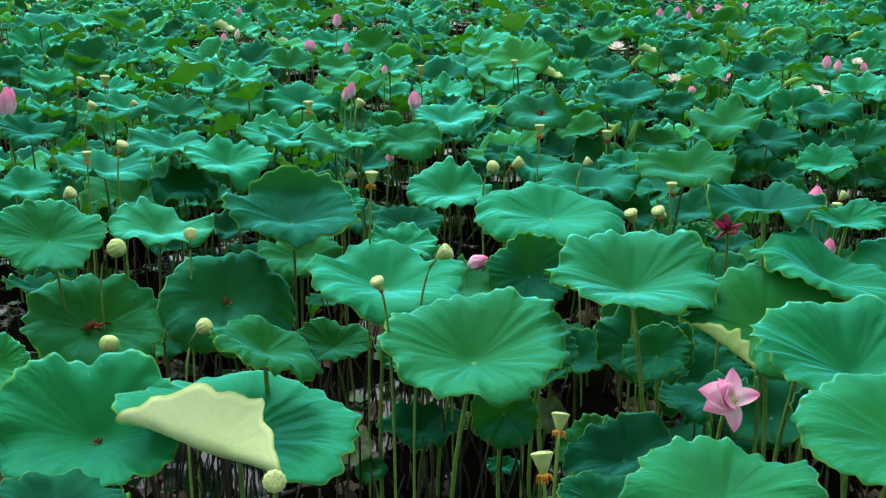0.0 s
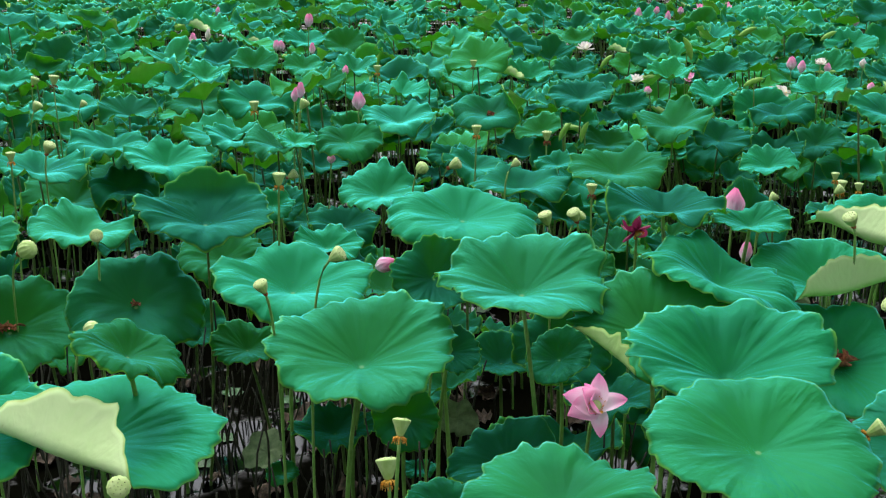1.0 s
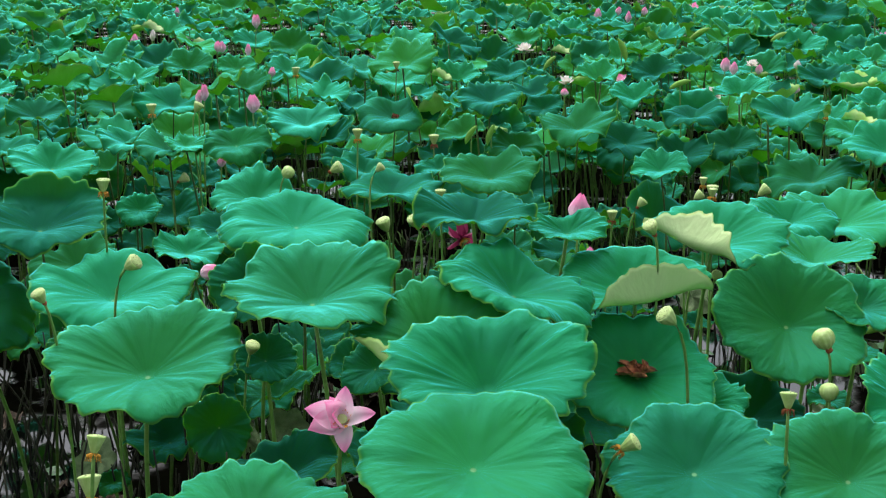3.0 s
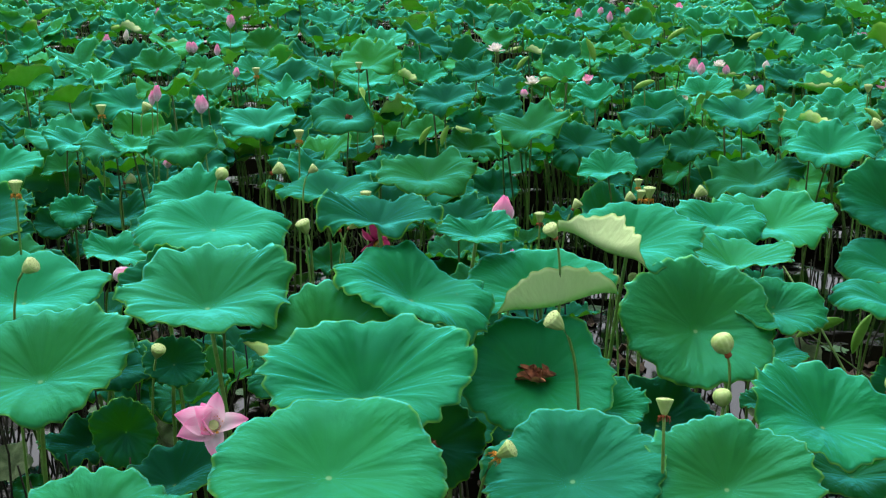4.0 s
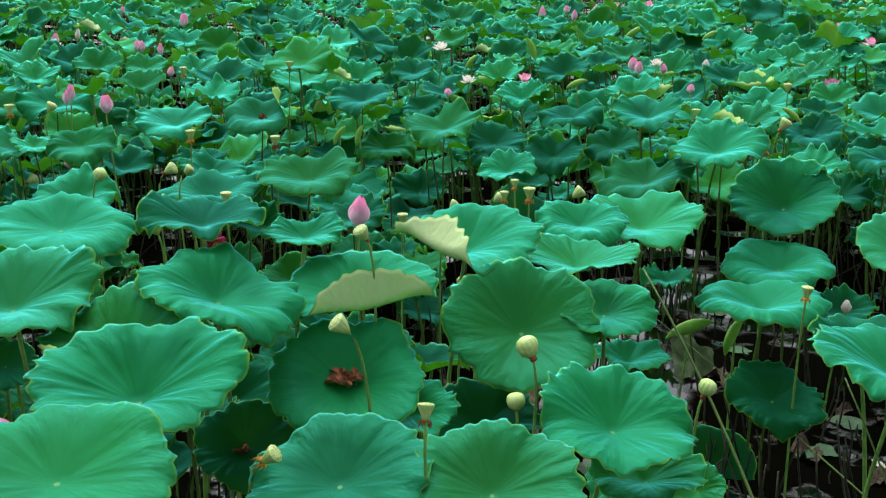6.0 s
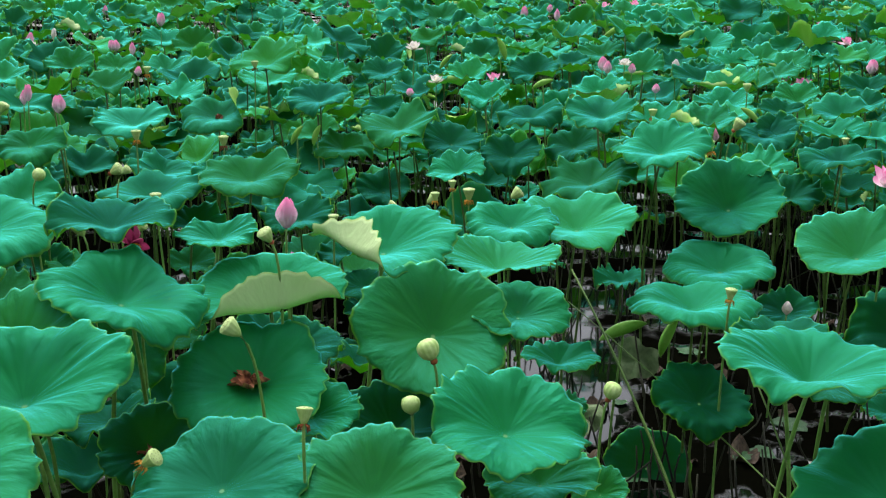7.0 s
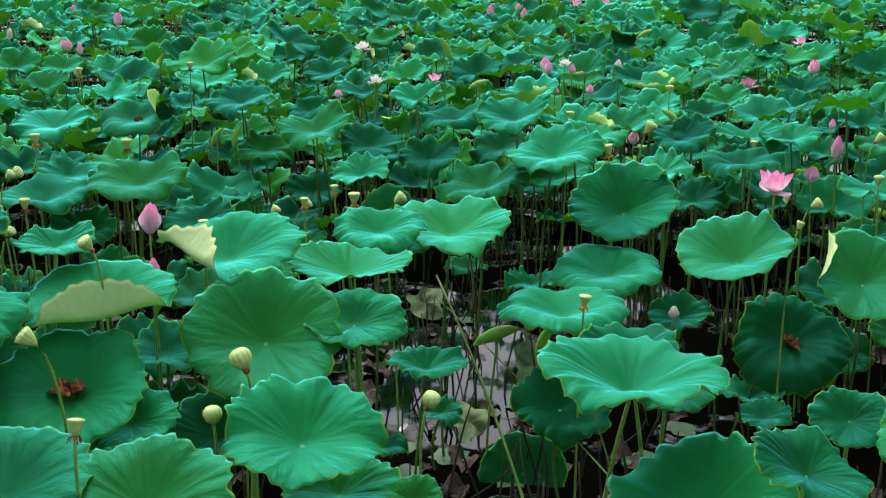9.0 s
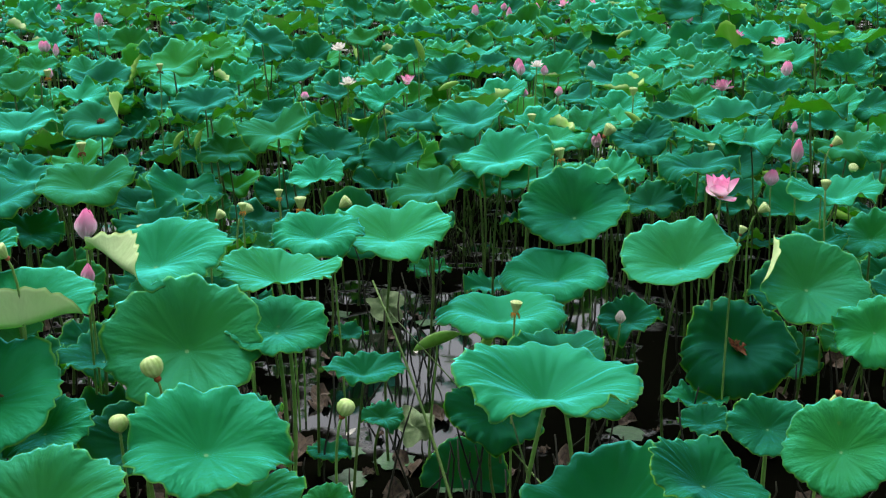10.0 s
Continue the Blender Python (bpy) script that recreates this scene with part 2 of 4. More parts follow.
def blade(bm, r, cup, wave, seed, folds=(), rings=14, segs=84, droop=0.0, long=1.0, thick=0.0018, frill=1.0):
    """A round lotus blade about its hub at the origin, facing up: a shallow funnel with a wavy rim, two skins close together."""
    rng = random.Random(seed)
    wav = [(k, rng.uniform(0, math.tau), rng.uniform(0.4, 1.0) / (0.55 + 0.34 * k)) for k in (2, 3, 4, 5, 7)]
    mid = [(k, rng.uniform(0, math.tau), rng.uniform(0.3, 1.0)) for k in (6, 8, 9, 12)]
    fin = [(k, rng.uniform(0, math.tau), rng.uniform(0.3, 1.0)) for k in (8, 11, 14, 17, 19, 22)]
    lob = [(k, rng.uniform(0, math.tau), rng.uniform(0.2, 1.0)) for k in (1, 2, 3, 5, 7, 12, 22, 27)]
    if segs > 100:
        lob += [(k, rng.uniform(0, math.tau), rng.uniform(0.10, 0.30)) for k in (34, 41)]
        fin += [(k, rng.uniform(0, math.tau), rng.uniform(0.2, 0.6)) for k in (29, 36)]

    def total(waves, th):
        return sum(c * math.sin(k * th + p) for k, p, c in waves)

    def bowl(rho):
        return 1.15 * cup * (0.34 * (1 - math.exp(-4 * rho)) / 0.9817 + 0.76 * rho ** 1.5) - (droop + 0.13) * max(0.0, rho - 0.62) ** 2 * 4

    def place(rho, th):
        rad = r * rho * (1 + 0.03 * rho * total(lob, th))
        x, y = rad * math.cos(th), rad * math.sin(th) * long
        z = bowl(rho)
        ruffle = 0.5 + 0.5 * min(1.0, max(0.0, math.sin(2 * th + lob[0][1]) + 0.8 * math.sin(3 * th + lob[1][1])))
        swell = total(wav, th)
        z += wave * (0.80 * rho ** 2.8 * (0.45 * swell if swell > 0 else swell) + 0.11 * rho ** 3 * total(mid, th) + frill * ruffle * (0.05 * rho ** 4 + 0.28 * rho ** 9) * 1.5 * math.tanh(total(fin, th) / 1.5))
        z *= r
        for ang, at, reach, turn in folds:
            c, s = math.cos(radians(ang)), math.sin(radians(ang))
            q = x * c + y * s - at * r
            side = -x * s + y * c
            q -= 0.18 * side * side / r
            if q > 0:
                bend = reach * r
                phi = min(q / bend, radians(turn))
                rest = q - bend * phi
                q2 = bend * math.sin(phi) + rest * math.cos(phi)
                z0 = bowl(min(1.0, math.hypot(x - q * c, y - q * s) / r)) * r
                z = z0 + (z - z0) * 0.5 * math.cos(phi) + bend * (1 - math.cos(phi)) + rest * math.sin(phi)
                x, y = x + (q2 - q) * c, y + (q2 - q) * s
        return Vector((x, y, z))

    grid = [[place((i / rings) ** 0.85, j * math.tau / segs) for j in range(segs)] for i in range(1, rings + 1)]
    uv = bm.loops.layers.uv.new("uv")
    skins = []
    for skin in (0, 1):
        rows, middle = [], bm.verts.new((0, 0, -thick * skin))
        for i in range(rings):
            row = []
            for j in range(segs):
                p = grid[i][j]
                if skin:
                    inner = grid[i - 1][j] if i else Vector((0, 0, 0))
                    n = (p - inner).cross(grid[i][(j + 1) % segs] - grid[i][j - 1]).normalized()
                    p = p - n * thick
                row.append(bm.verts.new(p))
            rows.append(row)
        skins.append(rows)
        for j in range(segs):
            k = (j + 1) % segs
            fs = [((middle, rows[0][j], rows[0][k]), (((j + .5) / segs, 0), (j / segs, 1 / rings), ((j + 1) / segs, 1 / rings)))]
            for i in range(rings - 1):
                v0, v1 = ((i + 1) / rings) ** 0.85, ((i + 2) / rings) ** 0.85
                fs.append(((rows[i][j], rows[i + 1][j], rows[i + 1][k]), ((j / segs, v0), (j / segs, v1), ((j + 1) / segs, v1))))
                fs.append(((rows[i][j], rows[i + 1][k], rows[i][k]), ((j / segs, v0), ((j + 1) / segs, v1), ((j + 1) / segs, v0))))
            for vs, us in fs:
                f = bm.faces.new(vs[::-1] if skin else vs)
                f.material_index = skin
                for loop, q in zip(f.loops, us[::-1] if skin else us):
                    loop[uv].uv = q
    for j in range(segs):
        k = (j + 1) % segs
        f = bm.faces.new((skins[0][-1][k], skins[0][-1][j], skins[1][-1][j], skins[1][-1][k]))
        for loop in f.loops:
            loop[uv].uv = (j / segs, 1.0)


def facing(nx, ny, spin=0.0):
    """The turn that stands z along a normal with these sideways parts."""
    n = Vector((nx, ny, math.sqrt(max(0.01, 1 - nx * nx - ny * ny))))
    return Vector((0, 0, 1)).rotation_difference(n).to_matrix().to_4x4() @ pose(0, 0, 0, 0, 0, spin)


LEAF_LABEL = "wavy round blue-green lotus leaf on a tall stem in the pond"


def leaf(x, y, z, r, nx=0.0, ny=0.0, cup=0.25, wave=None, folds=(), label=LEAF_LABEL, tone=None, dy=0.0, rings=14, segs=84, droop=None, spin=0.0, long=1.0):
    """A lotus leaf with its hub at (x, y, z) and its stem down into the water."""
    leaf.count += 1
    rng = random.Random(leaf.count * 7 + 1)
    if wave is None:
        wave = rng.uniform(0.26, 0.38) if y > 4.4 else rng.uniform(0.16, 0.24)
        ny *= 0.75 if y > 4.4 else 1.0
    if droop is None:
        droop = rng.uniform(-0.05, 0.30) if y > 3.8 else 0.05
    root = tagged(new("lotus_leaf"), label, "lotus leaf", "lotus leaves in the pond")
    foot = Vector((x + rng.uniform(-.10, .10), y + dy + rng.uniform(.03, .28), -0.15))
    root.location = foot
    hub = Vector((x, y, z)) - foot
    bm = bmesh.new()
    blade(bm, r, cup, wave, leaf.count, folds, rings, 126 if y < 4.5 else segs, droop, long, frill=0.12 if folds else 0.62 if y < 4.5 else 1.0)
    bm.transform(Matrix.Translation(hub) @ facing(nx, ny, spin))
    part("blade", bm, [LEAF_TOP, LEAF_BACK], root).color = (rng.random() if tone is None else tone, 0, 0, 1)
    bm = bmesh.new()
    pts = bent(Vector((0, 0, 0)), hub - Vector((0, 0, 0.003)), Vector((rng.uniform(-.05, .05), rng.uniform(-.03, .05), 0)), 9)
    thick = 0.0088 if y < 4.2 else 0.0068
    tube(bm, pts, [thick * (1 - 0.3 * i / 9) for i in range(10)])
    part("stem", bm, BLOOM_STEM if y < 4.2 else STEM, root)
    PLACED.append((x, y, r))
    return root


leaf.count = 0
PLACED = []

# ---- pond ----
bm = bmesh.new()
bmesh.ops.create_grid(bm, x_segments=2, y_segments=2, size=1500)
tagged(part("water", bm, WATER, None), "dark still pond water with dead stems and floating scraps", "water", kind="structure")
bm = bmesh.new()
bmesh.ops.create_grid(bm, x_segments=2, y_segments=2, size=1500)
bm.transform(pose(0, 0, -0.4))
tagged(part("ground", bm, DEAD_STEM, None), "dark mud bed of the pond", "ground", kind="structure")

# ---- leaves near the camera's line ----
# tones near zero on lower leaves paint in shade from the leaves above
leaf(0.09, 3.32, 0.91, 0.262, -0.01, -0.32, 0.36, wave=.16, tone=.8)
leaf(0.55, 3.40, 1.10, 0.244, -0.03, -0.24, 0.36, wave=.2, tone=.8)
leaf(0.39, 4.31, 1.11, 0.269, 0.05, -0.26, 0.20, wave=.18, tone=.85)
leaf(-0.19, 4.00, 0.93, 0.272, 0.08, -0.17, 0.30, wave=.2, tone=.85)
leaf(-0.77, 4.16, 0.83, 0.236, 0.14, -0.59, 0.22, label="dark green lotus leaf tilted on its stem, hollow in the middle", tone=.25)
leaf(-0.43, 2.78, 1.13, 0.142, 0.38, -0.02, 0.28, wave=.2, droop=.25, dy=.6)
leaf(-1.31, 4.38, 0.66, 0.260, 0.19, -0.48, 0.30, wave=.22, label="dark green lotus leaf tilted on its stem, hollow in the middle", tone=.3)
leaf(-1.46, 4.38, 1.01, 0.202, 0.20, -0.41, 0.25, wave=.15)
leaf(-1.14, 4.77, 0.94, 0.204, 0.15, -0.14, 0.30, wave=.28)
leaf(-1.21, 3.09, 0.98, 0.098, 0.29, -0.64, 0.30)
leaf(-0.84, 2.75, 0.91, 0.236, 0.07, -0.39, 0.42, wave=.2, tone=.7)
leaf(-0.83, 2.39, 0.90, 0.151, 0.05, 0.08, 0.30, wave=.25)
leaf(-0.49, 2.70, 0.94, 0.287, 0.11, -0.13, 0.20, wave=.12, folds=((247,.42,.07,142),), label="blue-green lotus leaf with its rim folded up, pale underside showing", tone=.85)
leaf(-0.56, 4.41, 1.07, 0.255, 0.08, -0.17, 0.30, wave=.25, folds=((95,.45,.3,60),), label="blue-green lotus leaf with one side of its rim curled up")
leaf(-0.60, 4.92, 0.80, 0.183, 0.08, -0.43, 0.30, tone=.1)
leaf(-0.45, 5.40, 0.93, 0.102, 0.07, -0.69, 0.30)
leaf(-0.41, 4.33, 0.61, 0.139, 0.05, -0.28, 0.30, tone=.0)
leaf(-0.18, 5.98, 0.69, 0.187, 0.02, -0.38, 0.30, tone=.1)
leaf(0.03, 5.60, 0.93, 0.206, -0.00, -0.31, 0.30, wave=.3)
leaf(0.29, 3.97, 0.99, 0.144, -0.06, -0.74, 0.30, tone=.25)
leaf(0.89, 3.22, 1.04, 0.215, -0.15, -0.46, 0.26, wave=.13, folds=((215,.62,.07,125),), label="deep green lotus leaf with its rim folded up, pale underside showing", tone=.45)
leaf(1.03, 2.89, 1.03, 0.250, -0.03, -0.21, 0.40, wave=.16, tone=.7)
leaf(0.99, 2.41, 1.05, 0.238, 0.03, -0.25, 0.20, wave=.13, tone=.7)
leaf(0.56, 2.21, 1.02, 0.191, -0.08, -0.10, 0.20, tone=.55)
leaf(0.34, 2.40, 0.92, 0.094, -0.05, -0.18, 0.30)
leaf(1.12, 3.42, 1.12, 0.233, 0.31, -0.14, 0.30, wave=.22, droop=.2, tone=.7)
leaf(1.50, 3.64, 1.05, 0.226, -0.03, -0.25, 0.30, wave=.12, folds=((287,.30,.14,104),), label="blue-green lotus leaf with its rim folded up, pale underside showing", tone=.85)
leaf(1.81, 4.03, 1.11, 0.247, -0.06, -0.24, 0.30, wave=.14, folds=((222,.34,.15,135),), label="blue-green lotus leaf with its rim folded up, pale underside showing", tone=.85)
leaf(1.48, 3.41, 0.88, 0.222, 0.01, -0.48, 0.28, wave=.13, label="dark green lotus leaf tilted on its stem, hollow in the middle", tone=.7)
leaf(1.65, 3.37, 0.81, 0.135, -0.02, -0.32, 0.30)
leaf(1.52, 2.76, 0.88, 0.221, -0.09, -0.32, 0.20, wave=.12, tone=.82)
leaf(1.87, 2.72, 0.88, 0.200, -0.08, -0.43, 0.25, wave=.14, tone=.82)
leaf(2.18, 3.04, 0.90, 0.206, 0.18, -0.27, 0.32, wave=.2, tone=.85)
leaf(1.98, 3.70, 0.94, 0.235, 0.05, -0.63, 0.33, wave=.12, label="dark green lotus leaf tilted on its stem, hollow in the middle", tone=.68)
leaf(1.86, 3.60, 0.67, 0.188, 0.05, -0.28, 0.30)
leaf(2.27, 3.05, 0.76, 0.146, -0.01, -0.10, 0.30)
leaf(3.31, 5.80, 0.86, 0.257, -0.14, -0.50, 0.38, wave=.12)
leaf(3.70, 5.11, 0.81, 0.246, -0.21, -0.27, 0.38, wave=.16, tone=.8)
leaf(2.52, 4.93, 0.97, 0.246, -0.03, -0.20, 0.30, wave=.18, tone=.75)
leaf(2.19, 4.16, 1.02, 0.201, 0.03, -0.05, 0.30, wave=.16, tone=.75)
leaf(2.25, 4.69, 1.04, 0.181, -0.01, -0.23, 0.30, wave=.18)
leaf(3.20, 5.40, 0.67, 0.240, -0.09, -0.21, 0.30, wave=.15, tone=.85)
leaf(2.95, 4.66, 0.72, 0.251, -0.01, -0.03, 0.30, wave=.12, tone=.85)
leaf(3.05, 3.45, 0.88, 0.261, 0.05, -0.03, 0.40, wave=.2, tone=.9, droop=.12)
leaf(3.12, 4.04, 0.79, 0.163, -0.03, -0.13, 0.30, wave=.2)
leaf(3.21, 3.78, 0.76, 0.136, 0.06, -0.30, 0.30, wave=.2)
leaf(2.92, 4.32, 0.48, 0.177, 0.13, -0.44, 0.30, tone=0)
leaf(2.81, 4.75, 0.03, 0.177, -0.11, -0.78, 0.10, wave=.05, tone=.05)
leaf(3.22, 3.20, 0.64, 0.251, -0.30, -0.25, 0.30, tone=.85)
leaf(3.39, 2.87, 0.91, 0.145, 0.27, -0.21, 0.30, wave=.2)
leaf(3.70, 3.54, 0.77, 0.114, -0.16, -0.47, 0.30, wave=.16)
leaf(3.76, 3.05, 0.92, 0.141, -0.32, -0.54, 0.25, wave=.16)
# this blade's shade is put into its colour through the tone
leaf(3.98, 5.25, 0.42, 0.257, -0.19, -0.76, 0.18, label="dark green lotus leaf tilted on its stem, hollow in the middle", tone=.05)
leaf(4.21, 5.08, 0.73, 0.242, 0.06, -0.53, 0.26, wave=.14, folds=((160,.6,.10,120),), label="blue-green lotus leaf with one side of its rim curled up")
leaf(4.31, 4.51, 0.74, 0.147, -0.31, -0.90, 0.30)
leaf(2.43, 4.56, 0.54, 0.162, 0.02, 0.02, 0.30, wave=.2)
leaf(2.24, 3.79, 0.97, 0.156, 0.08, -0.31, 0.30)
leaf(3.55, 5.55, 0.43, 0.144, -0.15, -0.41, 0.30)
leaf(-2.27, 6.65, 1.05, 0.174, 0.19, -0.33, 0.30)
leaf(-2.16, 8.23, 0.98, 0.229, 0.11, -0.19, 0.30)
leaf(-1.71, 7.83, 0.99, 0.204, 0.11, -0.29, 0.30)
leaf(-1.45, 8.66, 0.94, 0.233, 0.10, -0.40, 0.30)
leaf(-0.97, 8.42, 0.98, 0.265, 0.07, -0.35, 0.30)
leaf(-0.96, 6.95, 0.98, 0.227, 0.05, -0.16, 0.30)
leaf(-1.49, 6.57, 0.98, 0.233, 0.09, -0.15, 0.30)
leaf(-1.14, 6.33, 0.94, 0.225, 0.17, -0.35, 0.30)
leaf(-1.66, 5.87, 0.98, 0.234, 0.13, -0.11, 0.30)
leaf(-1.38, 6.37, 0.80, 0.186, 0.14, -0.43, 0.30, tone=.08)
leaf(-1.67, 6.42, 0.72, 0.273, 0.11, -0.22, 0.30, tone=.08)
leaf(-2.06, 5.85, 0.90, 0.177, 0.17, -0.26, 0.30)
leaf(-0.59, 6.61, 0.99, 0.191, 0.04, -0.20, 0.30)
leaf(-0.19, 6.42, 1.05, 0.180, 0.02, -0.54, 0.25)
leaf(0.04, 7.57, 0.98, 0.253, -0.00, -0.26, 0.30)
leaf(0.00, 8.87, 0.99, 0.213, -0.00, -0.23, 0.30)
leaf(0.60, 7.42, 1.05, 0.235, -0.04, -0.33, 0.30, wave=.2, folds=((12,.34,.12,105),), label="blue-green lotus leaf with one side of its rim curled up")
leaf(0.38, 6.68, 0.92, 0.156, -0.03, -0.32, 0.30)
leaf(0.67, 5.51, 0.97, 0.239, -0.00, -0.08, 0.30, wave=.2)
leaf(0.88, 5.92, 1.02, 0.117, -0.08, -0.31, 0.30)
leaf(1.12, 5.52, 1.05, 0.223, -0.05, -0.25, 0.30, wave=.24, tone=.15)
leaf(1.69, 7.25, 1.01, 0.236, -0.13, -0.34, 0.30)
leaf(1.18, 7.65, 1.12, 0.212, -0.09, -0.35, 0.30)
leaf(1.54, 8.06, 1.02, 0.142, -0.15, -0.63, 0.30)
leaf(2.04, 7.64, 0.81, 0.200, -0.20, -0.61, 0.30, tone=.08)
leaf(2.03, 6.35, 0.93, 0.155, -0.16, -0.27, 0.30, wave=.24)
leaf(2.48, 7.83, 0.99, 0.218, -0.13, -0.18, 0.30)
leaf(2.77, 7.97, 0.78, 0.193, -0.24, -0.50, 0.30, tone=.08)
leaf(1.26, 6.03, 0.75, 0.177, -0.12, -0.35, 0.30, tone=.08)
leaf(1.01, 3.75, 1.26, 0.188, 0.06, -0.09, 0.30, wave=.28)
leaf(1.31, 3.85, 1.20, 0.125, -0.05, -0.15, 0.30, wave=.24)
leaf(-0.85, 6.76, 1.00, 0.180, 0.16, -0.23, 0.30)
leaf(-0.49, 6.57, 1.02, 0.121, 0.15, -0.25, 0.30)
leaf(2.83, 6.90, 1.13, 0.225, -0.10, -0.25, 0.30)
leaf(2.97, 5.72, 1.14, 0.233, -0.14, -0.30, 0.30)
leaf(2.66, 5.80, 0.98, 0.228, -0.22, -0.23, 0.30)
leaf(1.33, 7.51, 0.85, 0.186, 0.01, -0.41, 0.30, tone=.08)
leaf(2.35, 7.47, 0.81, 0.191, -0.08, -0.54, 0.30, tone=.08)
leaf(0.48, 6.46, 0.90, 0.183, 0.21, -0.34, 0.30)
leaf(1.99, 7.39, 0.90, 0.194, 0.08, -0.51, 0.30, tone=.08)
leaf(3.30, 7.13, 1.00, 0.186, -0.04, -0.30, 0.30)
leaf(3.78, 7.06, 1.00, 0.197, -0.08, -0.36, 0.30)
leaf(3.97, 6.32, 0.99, 0.205, -0.07, -0.12, 0.30)
leaf(4.17, 7.13, 0.99, 0.199, -0.08, -0.14, 0.30)
leaf(4.69, 8.27, 0.99, 0.193, -0.12, -0.28, 0.30)
leaf(3.74, 6.34, 0.80, 0.167, -0.08, -0.35, 0.30, tone=.08)
leaf(3.50, 6.02, 1.00, 0.168, -0.05, -0.23, 0.30)
leaf(3.86, 6.42, 0.82, 0.134, -0.14, -0.68, 0.30)
leaf(4.47, 5.64, 0.99, 0.197, -0.10, -0.09, 0.30)
leaf(4.63, 5.62, 0.81, 0.157, -0.23, -0.52, 0.30)
leaf(4.37, 5.52, 0.81, 0.130, -0.13, -0.21, 0.30)
leaf(0.86, 5.46, 0.86, 0.146, 0.22, -0.38, 0.30)
leaf(-0.18, 5.08, 0.81, 0.147, 0.16, -0.26, 0.30)
leaf(3.74, 7.86, 0.99, 0.214, -0.11, -0.15, 0.30)
leaf(4.39, 7.05, 1.00, 0.174, -0.10, -0.19, 0.30)
leaf(4.88, 6.87, 1.00, 0.185, -0.15, -0.25, 0.30)
leaf(5.09, 8.31, 1.00, 0.167, -0.17, -0.38, 0.30)
# low leaves under the front row, their shade painted by a dark tone
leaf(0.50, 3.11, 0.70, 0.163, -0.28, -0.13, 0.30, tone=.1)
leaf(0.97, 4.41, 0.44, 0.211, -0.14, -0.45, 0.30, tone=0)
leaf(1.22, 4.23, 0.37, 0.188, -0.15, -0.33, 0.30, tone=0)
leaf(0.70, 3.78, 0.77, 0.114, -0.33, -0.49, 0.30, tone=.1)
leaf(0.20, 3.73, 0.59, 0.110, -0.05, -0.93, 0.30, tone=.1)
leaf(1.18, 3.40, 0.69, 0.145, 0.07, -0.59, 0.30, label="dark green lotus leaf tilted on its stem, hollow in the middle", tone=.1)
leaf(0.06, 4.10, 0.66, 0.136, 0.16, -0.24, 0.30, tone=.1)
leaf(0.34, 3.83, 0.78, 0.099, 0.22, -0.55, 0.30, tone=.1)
leaf(2.48, 4.77, 0.28, 0.086, 0.04, -0.35, 0.30)
leaf(2.25, 4.85, 0.09, 0.093, 0.04, -0.10, 0.30)
leaf(2.21, 6.11, 0.17, 0.092, 0.04, -0.16, 0.30)
leaf(3.76, 4.76, 0.27, 0.107, -0.09, -0.22, 0.30)
leaf(3.79, 5.12, 0.21, 0.144, -0.04, 0.07, 0.30)
leaf(-0.07, 4.80, 0.10, 0.053, 0.01, -0.24, 0.30)
leaf(-0.26, 4.08, 0.23, 0.061, 0.04, -0.39, 0.30)
leaf(0.23, 4.33, 0.13, 0.065, -0.02, -0.18, 0.30)
leaf(2.26, 3.32, 0.62, 0.111, -0.08, -0.10, 0.30)
leaf(2.45, 3.27, 0.63, 0.081, -0.19, -0.52, 0.30)
leaf(2.93, 6.66, 0.26, 0.139, -0.01, -0.17, 0.30)
leaf(2.56, 7.53, 0.11, 0.141, 0.01, -0.11, 0.30)

# ---- leaves further off ----
def mesh_of(name, bm, *materials):
    me = bpy.data.meshes.new(name)
    bm.to_mesh(me)
    bm.free()
    for m in materials:
        me.materials.append(m)
    for p in me.polygons:
        p.use_smooth = True
    return me


PATTERNS, SMALL = [], []
for k in range(16):
    rng = random.Random(900 + k)
    cup, wave = rng.uniform(0.25, 0.50), rng.uniform(0.22, 0.36)
    fold = ((rng.uniform(0, 360), rng.uniform(0.5, 0.75), 0.12, rng.uniform(60, 140)),) if k % 8 == 0 else ()
    bm = bmesh.new()
    blade(bm, 1.0, cup, wave, 500 + k, fold, 8, 72, thick=0.009, frill=1.0)
    PATTERNS.append(mesh_of("blade", bm, LEAF_TOP, LEAF_BACK))
    bm = bmesh.new()
    blade(bm, 1.0, cup, wave, 700 + k, fold, 6, 48, thick=0.009, frill=0.8)
    SMALL.append(mesh_of("blade", bm, LEAF_TOP, LEAF_BACK))
bm = bmesh.new()
tube(bm, [Vector((0.03 * math.sin(i * .8), 0, i / 5)) for i in range(6)], [0.007] * 6, 5)
STEM_MESH = mesh_of("stem", bm, STEM)


